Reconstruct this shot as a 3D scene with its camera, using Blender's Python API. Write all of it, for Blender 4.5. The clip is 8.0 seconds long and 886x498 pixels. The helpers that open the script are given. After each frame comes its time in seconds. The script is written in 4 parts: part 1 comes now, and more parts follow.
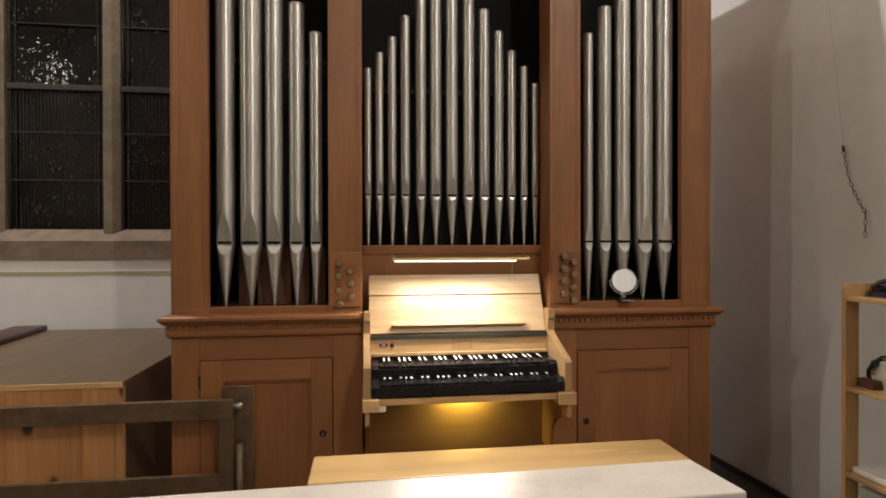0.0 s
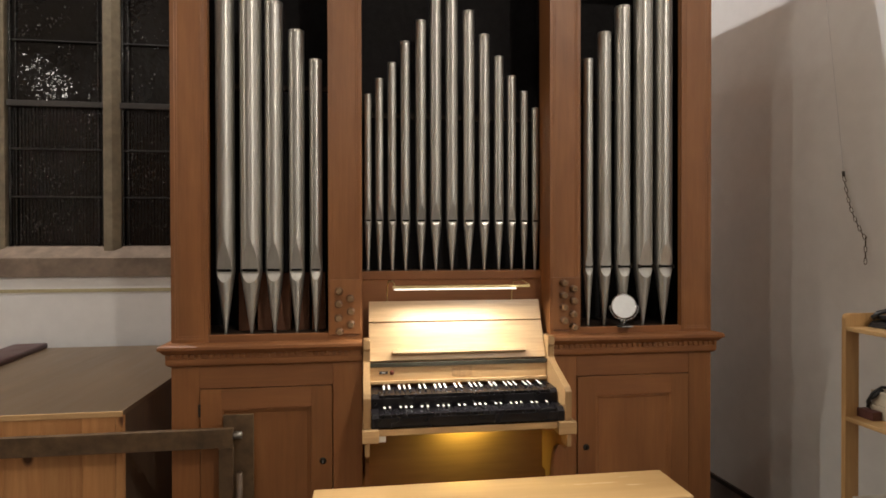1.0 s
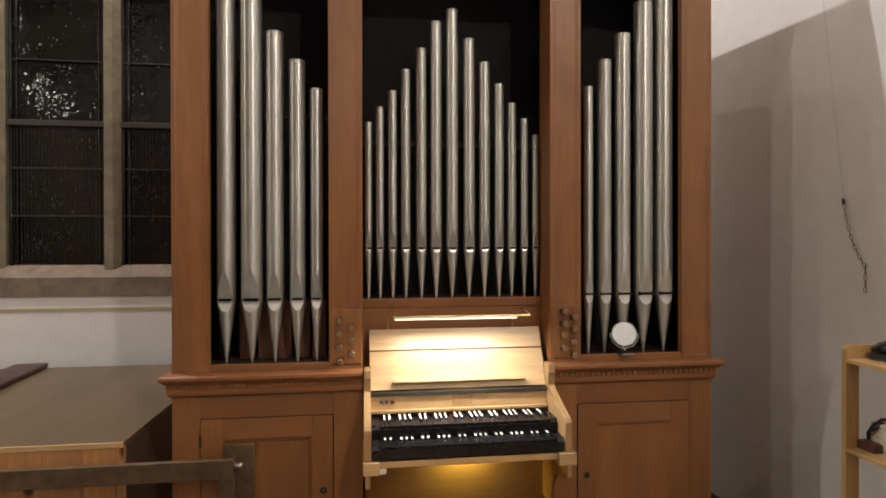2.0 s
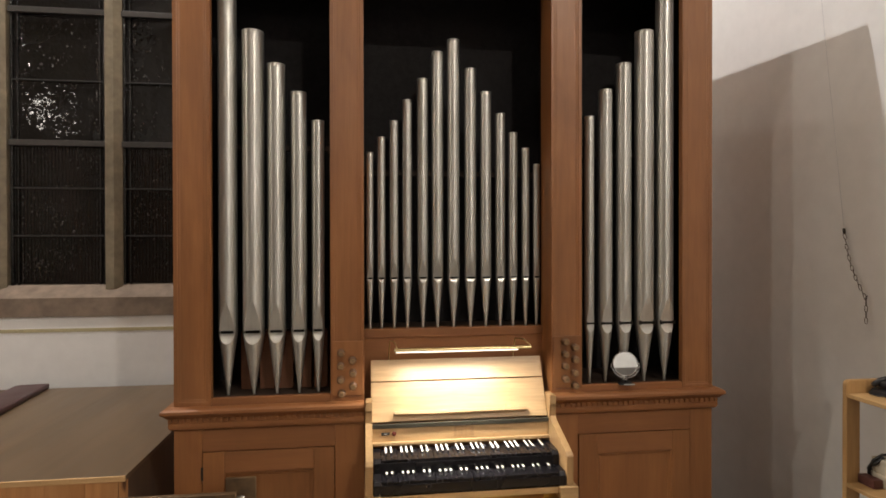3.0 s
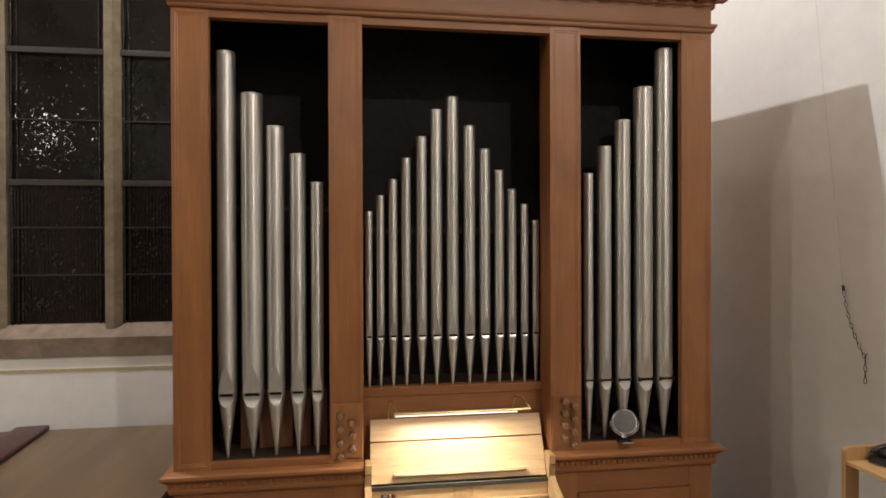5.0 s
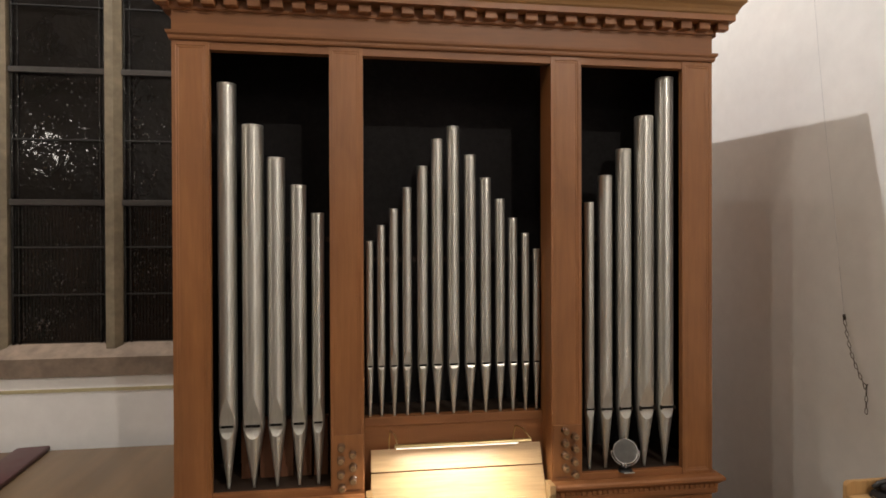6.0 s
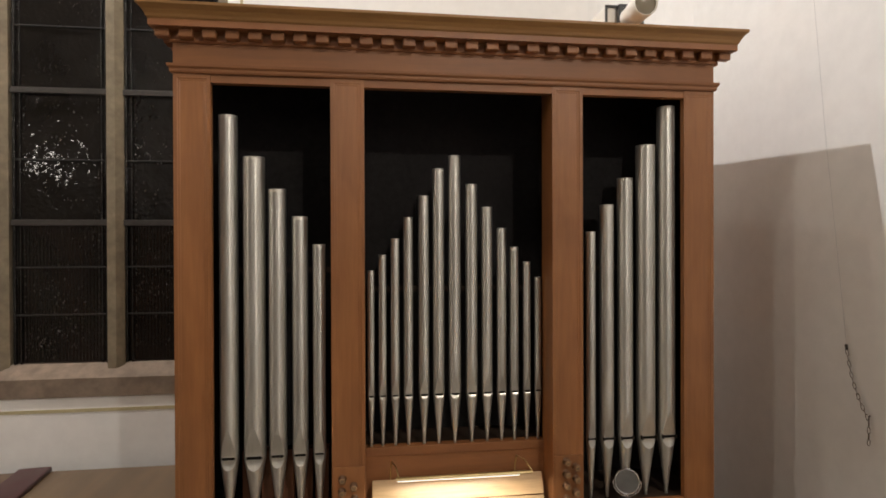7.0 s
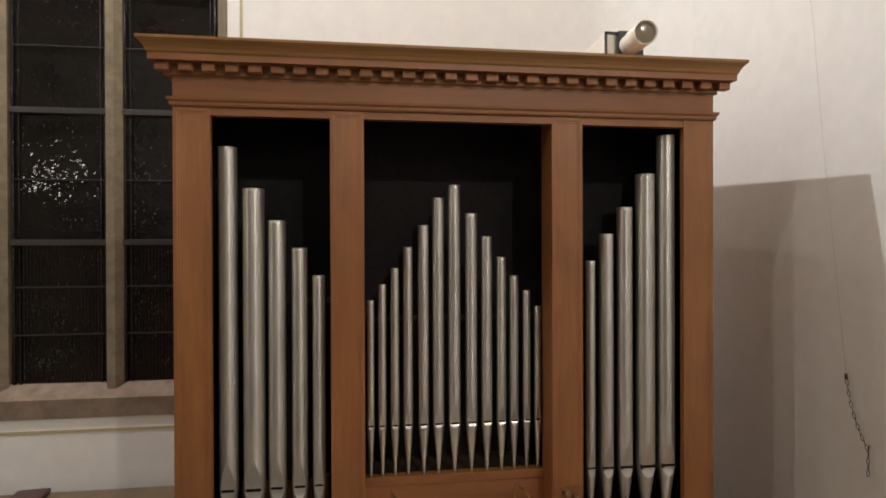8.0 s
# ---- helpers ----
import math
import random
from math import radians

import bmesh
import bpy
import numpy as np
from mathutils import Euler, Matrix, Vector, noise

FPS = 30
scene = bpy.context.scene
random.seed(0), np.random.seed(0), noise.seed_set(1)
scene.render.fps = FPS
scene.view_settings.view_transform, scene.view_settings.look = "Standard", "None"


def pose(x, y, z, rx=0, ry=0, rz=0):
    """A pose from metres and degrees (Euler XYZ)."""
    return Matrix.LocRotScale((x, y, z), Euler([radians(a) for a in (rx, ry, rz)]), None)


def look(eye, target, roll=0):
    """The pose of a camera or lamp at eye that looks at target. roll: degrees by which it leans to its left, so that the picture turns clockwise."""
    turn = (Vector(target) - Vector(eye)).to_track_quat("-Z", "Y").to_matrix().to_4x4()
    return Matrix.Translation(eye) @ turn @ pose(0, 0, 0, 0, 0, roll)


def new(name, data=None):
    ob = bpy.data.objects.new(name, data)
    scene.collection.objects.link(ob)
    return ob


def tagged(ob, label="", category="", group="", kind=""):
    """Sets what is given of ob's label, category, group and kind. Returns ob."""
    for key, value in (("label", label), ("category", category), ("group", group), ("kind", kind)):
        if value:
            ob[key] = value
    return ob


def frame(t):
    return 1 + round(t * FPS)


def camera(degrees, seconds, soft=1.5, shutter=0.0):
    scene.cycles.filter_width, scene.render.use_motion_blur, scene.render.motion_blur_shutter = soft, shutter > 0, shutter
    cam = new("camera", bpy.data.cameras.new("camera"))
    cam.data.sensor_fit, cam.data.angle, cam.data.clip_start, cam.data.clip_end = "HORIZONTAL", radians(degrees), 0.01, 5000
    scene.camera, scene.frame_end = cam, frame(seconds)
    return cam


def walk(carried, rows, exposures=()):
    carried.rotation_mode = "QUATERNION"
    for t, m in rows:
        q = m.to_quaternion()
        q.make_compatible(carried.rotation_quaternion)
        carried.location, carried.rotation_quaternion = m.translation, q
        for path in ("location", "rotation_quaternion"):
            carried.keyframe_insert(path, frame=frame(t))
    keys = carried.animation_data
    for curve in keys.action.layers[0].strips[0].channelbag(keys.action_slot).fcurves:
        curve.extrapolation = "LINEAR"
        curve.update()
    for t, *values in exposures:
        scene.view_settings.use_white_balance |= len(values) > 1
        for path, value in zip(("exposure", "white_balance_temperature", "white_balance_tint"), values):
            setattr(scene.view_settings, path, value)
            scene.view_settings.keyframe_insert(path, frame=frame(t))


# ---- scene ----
cam = camera(76.0, 8.0, soft=1.7)
PATH = [
    (0, (-0.437, -2.677, 1.475), (-0.168, -0.695, 1.462), -0.1),
    (0.5, (-0.437, -2.676, 1.545), (-0.167, -0.694, 1.53), -0.1),
    (1, (-0.435, -2.676, 1.607), (-0.167, -0.694, 1.591), -0.1),
    (1.5, (-0.435, -2.677, 1.668), (-0.167, -0.695, 1.658), -0.1),
    (3, (-0.444, -2.681, 1.889), (-0.176, -0.699, 1.877), -0.1),
    (3.5, (-0.443, -2.681, 1.965), (-0.174, -0.699, 1.949), -0.2),
    (4, (-0.435, -2.68, 2.034), (-0.169, -0.698, 2.02), -0.2),
    (4.5, (-0.436, -2.682, 2.107), (-0.169, -0.7, 2.094), -0.2),
    (6, (-0.439, -2.68, 2.327), (-0.173, -0.697, 2.315), -0.2),
    (6.5, (-0.438, -2.681, 2.4), (-0.176, -0.698, 2.389), -0.2),
    (7, (-0.438, -2.678, 2.473), (-0.177, -0.696, 2.463), -0.2),
    (7.5, (-0.436, -2.679, 2.546), (-0.176, -0.696, 2.537), -0.2),
    (8, (-0.44, -2.676, 2.62), (-0.176, -0.693, 2.611), -0.2),
]
EXPOSURES = [(0.0, -0.04), (2.0, 0.07), (3.5, 0.13), (5.0, 0.13), (6.5, 0.06), (7.5, -0.05), (8.0, -0.11)]
walk(cam, [(t, look(eye, target, roll)) for t, eye, target, roll in PATH], EXPOSURES)

# ---- world and lights ----
world = bpy.data.worlds.new("night")
scene.world = world
world.use_nodes = True
world.node_tree.nodes["Background"].inputs[0].default_value = (0.010, 0.012, 0.018, 1)
world.node_tree.nodes["Background"].inputs[1].default_value = 0.3


def lamp(name, kind, energy, colour, m, size=0.1, size_y=None):
    data = bpy.data.lights.new(name, kind)
    data.energy, data.color = energy, colour
    if kind == "AREA":
        data.shape, data.size = "RECTANGLE", size
        data.size_y = size_y or size
    else:
        data.shadow_soft_size = size
    ob = new(name, data)
    ob.matrix_world = m
    return ob


WARM = (1.0, 0.925, 0.825)
NEUTRAL = (1.0, 0.985, 0.99)
HALL_LAMPS = [
    # place, watts, radius, colour
    ((-3.10, 0.68, 8.05), 900, 0.05, NEUTRAL),
    ((1.60, -5.35, 6.30), 370, 0.07, WARM),
    ((-1.45, -1.72, 6.3), 74, 0.06, WARM),
    ((-0.80, 0.25, 7.47), 85, 0.045, WARM),
    ((-4.1, -0.62, 3.58), 7, 0.07, WARM),
    # Unseen fill added to brighten the wall under the window.
    ((-7.2, -3.2, 5.5), 175, 0.07, WARM),
    # Unseen fill added to whiten the end wall in the mirror.
    ((-2.0, -12.6, 6.5), 110, 0.07, WARM),
]
for place, watts, radius, colour in HALL_LAMPS:
    lamp("hall_light", "POINT", watts, colour, pose(*place), radius)
lamp("desk_light", "AREA", 10.0, (1.0, 0.95, 0.85), look((-0.02, -0.098, 1.394), (-0.02, -0.22, 1.10)), 0.50, 0.014)
lamp("knee_light", "AREA", 3.6, (0.86, 1.0, 0.24), look((0.03, 0.040, 0.778), (0.03, 0.066, 0.738)), 0.17, 0.014)


# ---- materials ----
def material(name):
    m = bpy.data.materials.new(name)
    m.use_nodes = True
    nt = m.node_tree
    return m, nt.nodes, nt.links, nt.nodes["Principled BSDF"]


def coords(nodes, links, scale=(1, 1, 1), shift=True):
    """Object coordinates, moved at random from object to object."""
    tc, mp = nodes.new("ShaderNodeTexCoord"), nodes.new("ShaderNodeMapping")
    mp.inputs["Scale"].default_value = scale
    links.new(tc.outputs["Object"], mp.inputs["Vector"])
    if shift:
        info, mul = nodes.new("ShaderNodeObjectInfo"), nodes.new("ShaderNodeMath")
        mul.operation, mul.inputs[1].default_value = "MULTIPLY", 37.0
        links.new(info.outputs["Random"], mul.inputs[0])
        links.new(mul.outputs[0], mp.inputs["Location"])
    return mp.outputs[0]


def noise_tex(nodes, links, vec, scale, detail=4.0, rough=0.55, distort=0.0):
    n = nodes.new("ShaderNodeTexNoise")
    n.inputs["Scale"].default_value, n.inputs["Detail"].default_value = scale, detail
    n.inputs["Roughness"].default_value, n.inputs["Distortion"].default_value = rough, distort
    links.new(vec, n.inputs["Vector"])
    return n.outputs["Fac"]


def ramp(nodes, links, fac, stops):
    r = nodes.new("ShaderNodeValToRGB")
    while len(r.color_ramp.elements) < len(stops):
        r.color_ramp.elements.new(0.5)
    for e, (p, c) in zip(r.color_ramp.elements, stops):
        e.position, e.color = p, (*c, 1)
    links.new(fac, r.inputs[0])
    return r.outputs[0]


def mix(nodes, links, fac, a, b, mode="MIX"):
    n = nodes.new("ShaderNodeMix")
    n.data_type, n.blend_type = "RGBA", mode
    for sock, v in ((n.inputs[0], fac), (n.inputs[6], a), (n.inputs[7], b)):
        if isinstance(v, (int, float)):
            sock.default_value = v
        elif isinstance(v, tuple):
            sock.default_value = (*v, 1)
        else:
            links.new(v, sock)
    return n.outputs[2]


def bump(nodes, links, bsdf, height, strength, distance=0.002):
    b = nodes.new("ShaderNodeBump")
    b.inputs["Strength"].default_value, b.inputs["Distance"].default_value = strength, distance
    links.new(height, b.inputs["Height"])
    links.new(b.outputs[0], bsdf.inputs["Normal"])


def spread(nodes, links, fac, lo, hi):
    m = nodes.new("ShaderNodeMapRange")
    m.inputs[3].default_value, m.inputs[4].default_value = lo, hi
    links.new(fac, m.inputs[0])
    return m.outputs[0]


def wood(name, dark, light, axis="z", rough=0.42, grain=1.0, knots=None, coat=0.0, blotch=0.0):
    m, nodes, links, bsdf = material(name)
    s = {"x": (0.9, 14, 14), "y": (14, 0.9, 14), "z": (14, 14, 0.9)}[axis]
    vec = coords(nodes, links, tuple(v * grain for v in s))
    fine = noise_tex(nodes, links, vec, 5.0, 6.0, 0.62, 0.3)
    broad = noise_tex(nodes, links, coords(nodes, links, tuple(v * 0.16 for v in s)), 3.0, 3.0, 0.5, 0.5)
    col = ramp(nodes, links, fine, [(0.25, dark), (0.75, light)])
    tone = ramp(nodes, links, broad, [(0.3, (0.80, 0.78, 0.76)), (0.7, (1.08, 1.05, 1.02))])
    col = mix(nodes, links, 1.0, col, tone, "MULTIPLY")
    info = nodes.new("ShaderNodeObjectInfo")
    own = ramp(nodes, links, info.outputs["Random"], [(0.0, (0.90, 0.89, 0.87)), (1.0, (1.06, 1.05, 1.04))])
    col = mix(nodes, links, 1.0, col, own, "MULTIPLY")
    if blotch:
        slow = noise_tex(nodes, links, coords(nodes, links, tuple(0.5 + 0.05 * v for v in s)), 2.6, 3.0, 0.6, 0.8)
        stain = ramp(nodes, links, slow, [(0.32, (1 - blotch, 1 - 1.25 * blotch, 1 - 1.3 * blotch)), (0.68, (1 + 0.6 * blotch, 1 + 0.5 * blotch, 1 + 0.55 * blotch))])
        col = mix(nodes, links, 1.0, col, stain, "MULTIPLY")
    if knots:
        v = nodes.new("ShaderNodeTexVoronoi")
        v.inputs["Scale"].default_value = 1.0
        links.new(coords(nodes, links, (6.5, 6.5, 4.0)), v.inputs["Vector"])
        spot = ramp(nodes, links, v.outputs["Distance"], [(0.13, (1, 1, 1)), (0.20, (0, 0, 0))])
        col = mix(nodes, links, spot, col, knots)
    links.new(col, bsdf.inputs["Base Color"])
    links.new(spread(nodes, links, fine, rough - 0.08, rough + 0.12), bsdf.inputs["Roughness"])
    bsdf.inputs["Coat Weight"].default_value = coat
    bsdf.inputs["Coat Roughness"].default_value = 0.25
    bump(nodes, links, bsdf, fine, 0.25, 0.0006)
    return m


def plain(name, colour, rough=0.5, metal=0.0, vary=0.12, scale=20.0, relief=0.1, distance=0.001, spec=0.5):
    m, nodes, links, bsdf = material(name)
    vec = coords(nodes, links)
    n = noise_tex(nodes, links, vec, scale, 5.0, 0.6)
    big = noise_tex(nodes, links, vec, scale * 0.13, 3.0, 0.5)
    lo, hi = tuple(max(0, c * (1 - vary)) for c in colour), tuple(min(1, c * (1 + vary)) for c in colour)
    col = ramp(nodes, links, n, [(0.3, lo), (0.7, hi)])
    col = mix(nodes, links, 1.0, col, ramp(nodes, links, big, [(0.3, (1 - vary,) * 3), (0.7, (1.0, 1.0, 1.0))]), "MULTIPLY")
    links.new(col, bsdf.inputs["Base Color"])
    links.new(spread(nodes, links, big, max(0.02, rough * 0.8), min(1, rough * 1.2)), bsdf.inputs["Roughness"])
    bsdf.inputs["Metallic"].default_value = metal
    bsdf.inputs["Specular IOR Level"].default_value = spec
    if relief:
        bump(nodes, links, bsdf, n, relief, distance)
    return m


CASE_V = wood("case_wood_upright", (0.264, 0.109, 0.037), (0.332, 0.144, 0.050), "z", 0.40, coat=0.12, blotch=0.14)
CASE_H = wood("case_wood_level", (0.250, 0.102, 0.036), (0.310, 0.133, 0.047), "x", 0.50, coat=0.0, blotch=0.14)
# Yellower tone of the case wood, used on the crown alone.
CASE_CROWN = wood("case_wood_yellower", (0.238, 0.118, 0.034), (0.300, 0.152, 0.046), "x", 0.50)
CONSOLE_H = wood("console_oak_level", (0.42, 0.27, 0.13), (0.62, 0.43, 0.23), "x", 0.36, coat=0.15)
# Same oak, darker, upright grain: cheeks, bracket feet and drawer front.
CONSOLE_DARK = wood("console_oak_darker", (0.34, 0.205, 0.095), (0.49, 0.325, 0.165), "z", 0.36, coat=0.15)
BENCH = wood("bench_oak", (0.56, 0.365, 0.165), (0.61, 0.41, 0.190), "x", 0.22, 0.7, coat=0.35)
PINE = wood("knotty_pine", (0.44, 0.195, 0.068), (0.62, 0.325, 0.135), "z", 0.48, 0.5, knots=(0.10, 0.035, 0.012))
PINE_H = wood("pine_strip", (0.55, 0.34, 0.15), (0.68, 0.45, 0.23), "x", 0.48)
CHEST_TOP = wood("worn_chest_top", (0.130, 0.088, 0.050), (0.178, 0.124, 0.073), "y", 0.38, 0.5, blotch=0.12)
CHEST_SIDE = wood("dark_chest_side", (0.09, 0.060, 0.040), (0.16, 0.110, 0.072), "z", 0.5)
BEECH = wood("beech_shelf", (0.42, 0.25, 0.10), (0.60, 0.39, 0.18), "z", 0.42)
BEECH_H = wood("beech_board", (0.44, 0.27, 0.11), (0.60, 0.39, 0.18), "y", 0.42)
DARKSHELF = wood("dark_sound_shelf", (0.030, 0.018, 0.011), (0.055, 0.033, 0.021), "x", 0.7)
INNER = wood("inner_wood", (0.15, 0.060, 0.028), (0.24, 0.100, 0.050), "z", 0.6)
PLASTER = plain("white_plaster", (0.77, 0.755, 0.73), 0.85, 0, 0.035, 9.0, 0.08, 0.003, 0.3)
STONE = plain("sandstone", (0.225, 0.182, 0.122), 0.85, 0, 0.22, 14.0, 0.5, 0.003, 0.3)
SILLSTONE = plain("sill_sandstone", (0.235, 0.176, 0.130), 0.85, 0, 0.24, 11.0, 0.5, 0.003, 0.3)
STRIPE = plain("olive_paint", (0.44, 0.38, 0.22), 0.8, 0, 0.10, 30.0, 0.1)
FLOORSTONE = plain("dark_floor_stone", (0.085, 0.064, 0.050), 0.45, 0, 0.25, 7.0, 0.2, 0.002)
SKIRT = plain("dark_skirting", (0.045, 0.034, 0.028), 0.5, 0, 0.2, 15.0, 0.2)
CEIL = wood("ceiling_boards", (0.13, 0.085, 0.05), (0.22, 0.15, 0.09), "x", 0.6)
HALLSTONE = plain("hall_stone", (0.27, 0.235, 0.19), 0.85, 0, 0.2, 5.0, 0.3, 0.003)
WAINSCOT = plain("grey_panelling", (0.12, 0.105, 0.09), 0.6, 0, 0.15, 6.0, 0.2)
BLACK_SHEET = plain("black_backing", (0.020, 0.018, 0.018), 0.9, 0, 0.2, 40.0, 0.1, spec=0.1)
BLACK = plain("black_key", (0.009, 0.008, 0.010), 0.27, 0, 0.2, 60.0, 0.05, spec=0.35)
IVORY = plain("ivory_cap", (0.80, 0.77, 0.70), 0.3, 0, 0.06, 60.0, 0.03)
SLOT = plain("slot_dark", (0.008, 0.007, 0.006), 0.8, 0, 0.1, 40.0, 0.0, spec=0.1)
CHROME = plain("chrome", (0.72, 0.72, 0.74), 0.12, 1.0, 0.04, 60.0, 0.02)
BRASS = plain("dull_brass", (0.62, 0.47, 0.23), 0.32, 1.0, 0.10, 60.0, 0.05)
IRON = plain("dark_iron", (0.060, 0.050, 0.042), 0.5, 0.7, 0.25, 60.0, 0.3)
CHAINMETAL = plain("rusty_chain", (0.10, 0.070, 0.048), 0.5, 0.6, 0.3, 120.0, 0.3)
LEAD = plain("lead_came", (0.055, 0.052, 0.049), 0.22, 0.85, 0.5, 38.0, 1.0, 0.010)
SADDLE = plain("saddle_bar_paint", (0.014, 0.012, 0.010), 0.7, 0.1, 0.25, 30.0, 0.4, 0.002)
SADDLE_WIDE = plain("wide_bar_paint", (0.038, 0.031, 0.026), 0.45, 0.1, 0.25, 30.0, 0.4, 0.002)
SEED = plain("seed_glass", (0.009, 0.007, 0.006), 0.13, 0, 0.1, 40.0, 0.0, spec=1.0)
BLACKPLASTIC = plain("black_plastic", (0.015, 0.015, 0.016), 0.35, 0, 0.1, 60.0, 0.05)
WHITEPLASTIC = plain("white_plastic", (0.78, 0.75, 0.68), 0.4, 0, 0.04, 40.0, 0.03)
PAPER = plain("paper", (0.74, 0.71, 0.66), 0.7, 0, 0.05, 30.0, 0.1)
CARTON = plain("cream_carton", (0.56, 0.49, 0.37), 0.7, 0, 0.10, 30.0, 0.1)
PALEGREEN = plain("pale_green_paint", (0.42, 0.43, 0.36), 0.55, 0, 0.08, 25.0, 0.1)
REDBOOK = plain("red_brown_cover", (0.095, 0.030, 0.022), 0.6, 0, 0.2, 30.0, 0.1)
LEATHER = plain("oxblood_leather", (0.060, 0.018, 0.018), 0.42, 0, 0.2, 50.0, 0.35)
KNOBWOOD = plain("knob_wood", (0.19, 0.095, 0.045), 0.35, 0, 0.15, 60.0, 0.1)
KNOBFACE = plain("knob_face", (0.34, 0.205, 0.095), 0.30, 0, 0.1, 60.0, 0.02)
GATE = plain("worn_dark_bronze", (0.125, 0.074, 0.036), 0.48, 0.0, 0.38, 18.0, 0.35, 0.001)
STEEL = plain("bare_steel", (0.34, 0.31, 0.27), 0.4, 0.8, 0.2, 40.0, 0.2)
INKGREY = plain("grey_print", (0.45, 0.45, 0.45), 0.5, 0, 0.05, 40.0, 0.0)
INKBLACK = plain("black_print", (0.02, 0.02, 0.02), 0.5, 0, 0.05, 40.0, 0.0)
DARKRED = plain("dark_red_button", (0.10, 0.018, 0.012), 0.3, 0, 0.1, 60.0, 0.0)


def pipe_metal(name, lip=False):
    m, nodes, links, bsdf = material(name)
    streak = noise_tex(nodes, links, coords(nodes, links, (1, 1, 0.05)), 60.0, 4.0, 0.6)
    blot = noise_tex(nodes, links, coords(nodes, links, (1, 1, 0.35)), 9.0, 4.0, 0.55)
    col = ramp(nodes, links, streak, [(0.3, (0.54, 0.527, 0.485)), (0.7, (0.64, 0.627, 0.585))])
    col = mix(nodes, links, 1.0, col, ramp(nodes, links, blot, [(0.3, (0.86, 0.85, 0.83)), (0.7, (1, 1, 1))]), "MULTIPLY")
    links.new(col, bsdf.inputs["Base Color"])
    bsdf.inputs["Metallic"].default_value = 0.82
    if lip:
        links.new(spread(nodes, links, blot, 0.27, 0.35), bsdf.inputs["Roughness"])
        return m
    links.new(spread(nodes, links, blot, 0.31, 0.42), bsdf.inputs["Roughness"])
    bsdf.inputs["Anisotropic"].default_value = 0.85
    bsdf.inputs["Anisotropic Rotation"].default_value = 0.25
    tan = nodes.new("ShaderNodeTangent")
    tan.direction_type, tan.axis = "RADIAL", "Z"
    links.new(tan.outputs[0], bsdf.inputs["Tangent"])
    bump(nodes, links, bsdf, blot, 0.004, 0.004)
    return m


def old_glass(name, reeded, gloss=0.27):
    """Dark uneven glass: a slow swell, a fine ripple and, in the lower panes, reeds."""
    m, nodes, links, bsdf = material(name)
    vec = coords(nodes, links)
    height = spread(nodes, links, noise_tex(nodes, links, vec, 7.0, 2.0, 0.5), 0.0, 1.3)
    layers = [spread(nodes, links, noise_tex(nodes, links, vec, 26.0, 1.0, 0.4, 0.6), 0.0, 0.45)]
    if reeded:
        w = nodes.new("ShaderNodeTexWave")
        w.bands_direction = "X"
        w.inputs["Scale"].default_value, w.inputs["Distortion"].default_value = 13.0, 1.5
        w.inputs["Detail Scale"].default_value = 4.0
        links.new(coords(nodes, links, shift=False), w.inputs["Vector"])
        layers.append(spread(nodes, links, w.outputs["Fac"], 0.0, 0.9))
    for more in layers:
        plus = nodes.new("ShaderNodeMath")
        plus.operation = "ADD"
        links.new(height, plus.inputs[0])
        links.new(more, plus.inputs[1])
        height = plus.outputs[0]
    tone = noise_tex(nodes, links, vec, 3.0, 3.0, 0.5)
    lo, hi = ((0.006, 0.005, 0.004), (0.013, 0.009, 0.007)) if reeded else ((0.008, 0.0065, 0.0055), (0.012, 0.010, 0.0085))
    links.new(ramp(nodes, links, tone, [(0.3, lo), (0.7, hi)]), bsdf.inputs["Base Color"])
    bsdf.inputs["Roughness"].default_value = 0.05
    bsdf.inputs["Specular IOR Level"].default_value = gloss
    bump(nodes, links, bsdf, height, 1.0, 0.0055)
    return m


def marble():
    m, nodes, links, bsdf = material("altar_stone")
    vec = coords(nodes, links)
    vein = noise_tex(nodes, links, vec, 3.2, 7.0, 0.62, 1.2)
    grain = noise_tex(nodes, links, vec, 90.0, 3.0, 0.6)
    col = ramp(nodes, links, vein, [(0.35, (0.50, 0.44, 0.37)), (0.5, (0.63, 0.57, 0.49)), (0.7, (0.70, 0.65, 0.57))])
    col = mix(nodes, links, 0.25, col, ramp(nodes, links, grain, [(0.3, (0.45, 0.40, 0.34)), (0.7, (0.72, 0.68, 0.60))]))
    links.new(col, bsdf.inputs["Base Color"])
    links.new(spread(nodes, links, vein, 0.28, 0.42), bsdf.inputs["Roughness"])
    bump(nodes, links, bsdf, grain, 0.06, 0.0005)
    return m


def mirror_glass():
    m, nodes, links, bsdf = material("mirror_glass")
    bsdf.inputs["Base Color"].default_value = (0.86, 0.87, 0.87, 1)
    bsdf.inputs["Metallic"].default_value, bsdf.inputs["Roughness"].default_value = 1.0, 0.015
    return m


def lens_glass():
    m, nodes, links, bsdf = material("lens_glass")
    bsdf.inputs["Base Color"].default_value = (0.21, 0.18, 0.13, 1)
    bsdf.inputs["Roughness"].default_value = 0.10
    return m


def glow(name, colour, strength):
    m, nodes, links, bsdf = material(name)
    bsdf.inputs["Base Color"].default_value = (*colour, 1)
    bsdf.inputs["Emission Color"].default_value = (*colour, 1)
    bsdf.inputs["Emission Strength"].default_value = strength
    return m


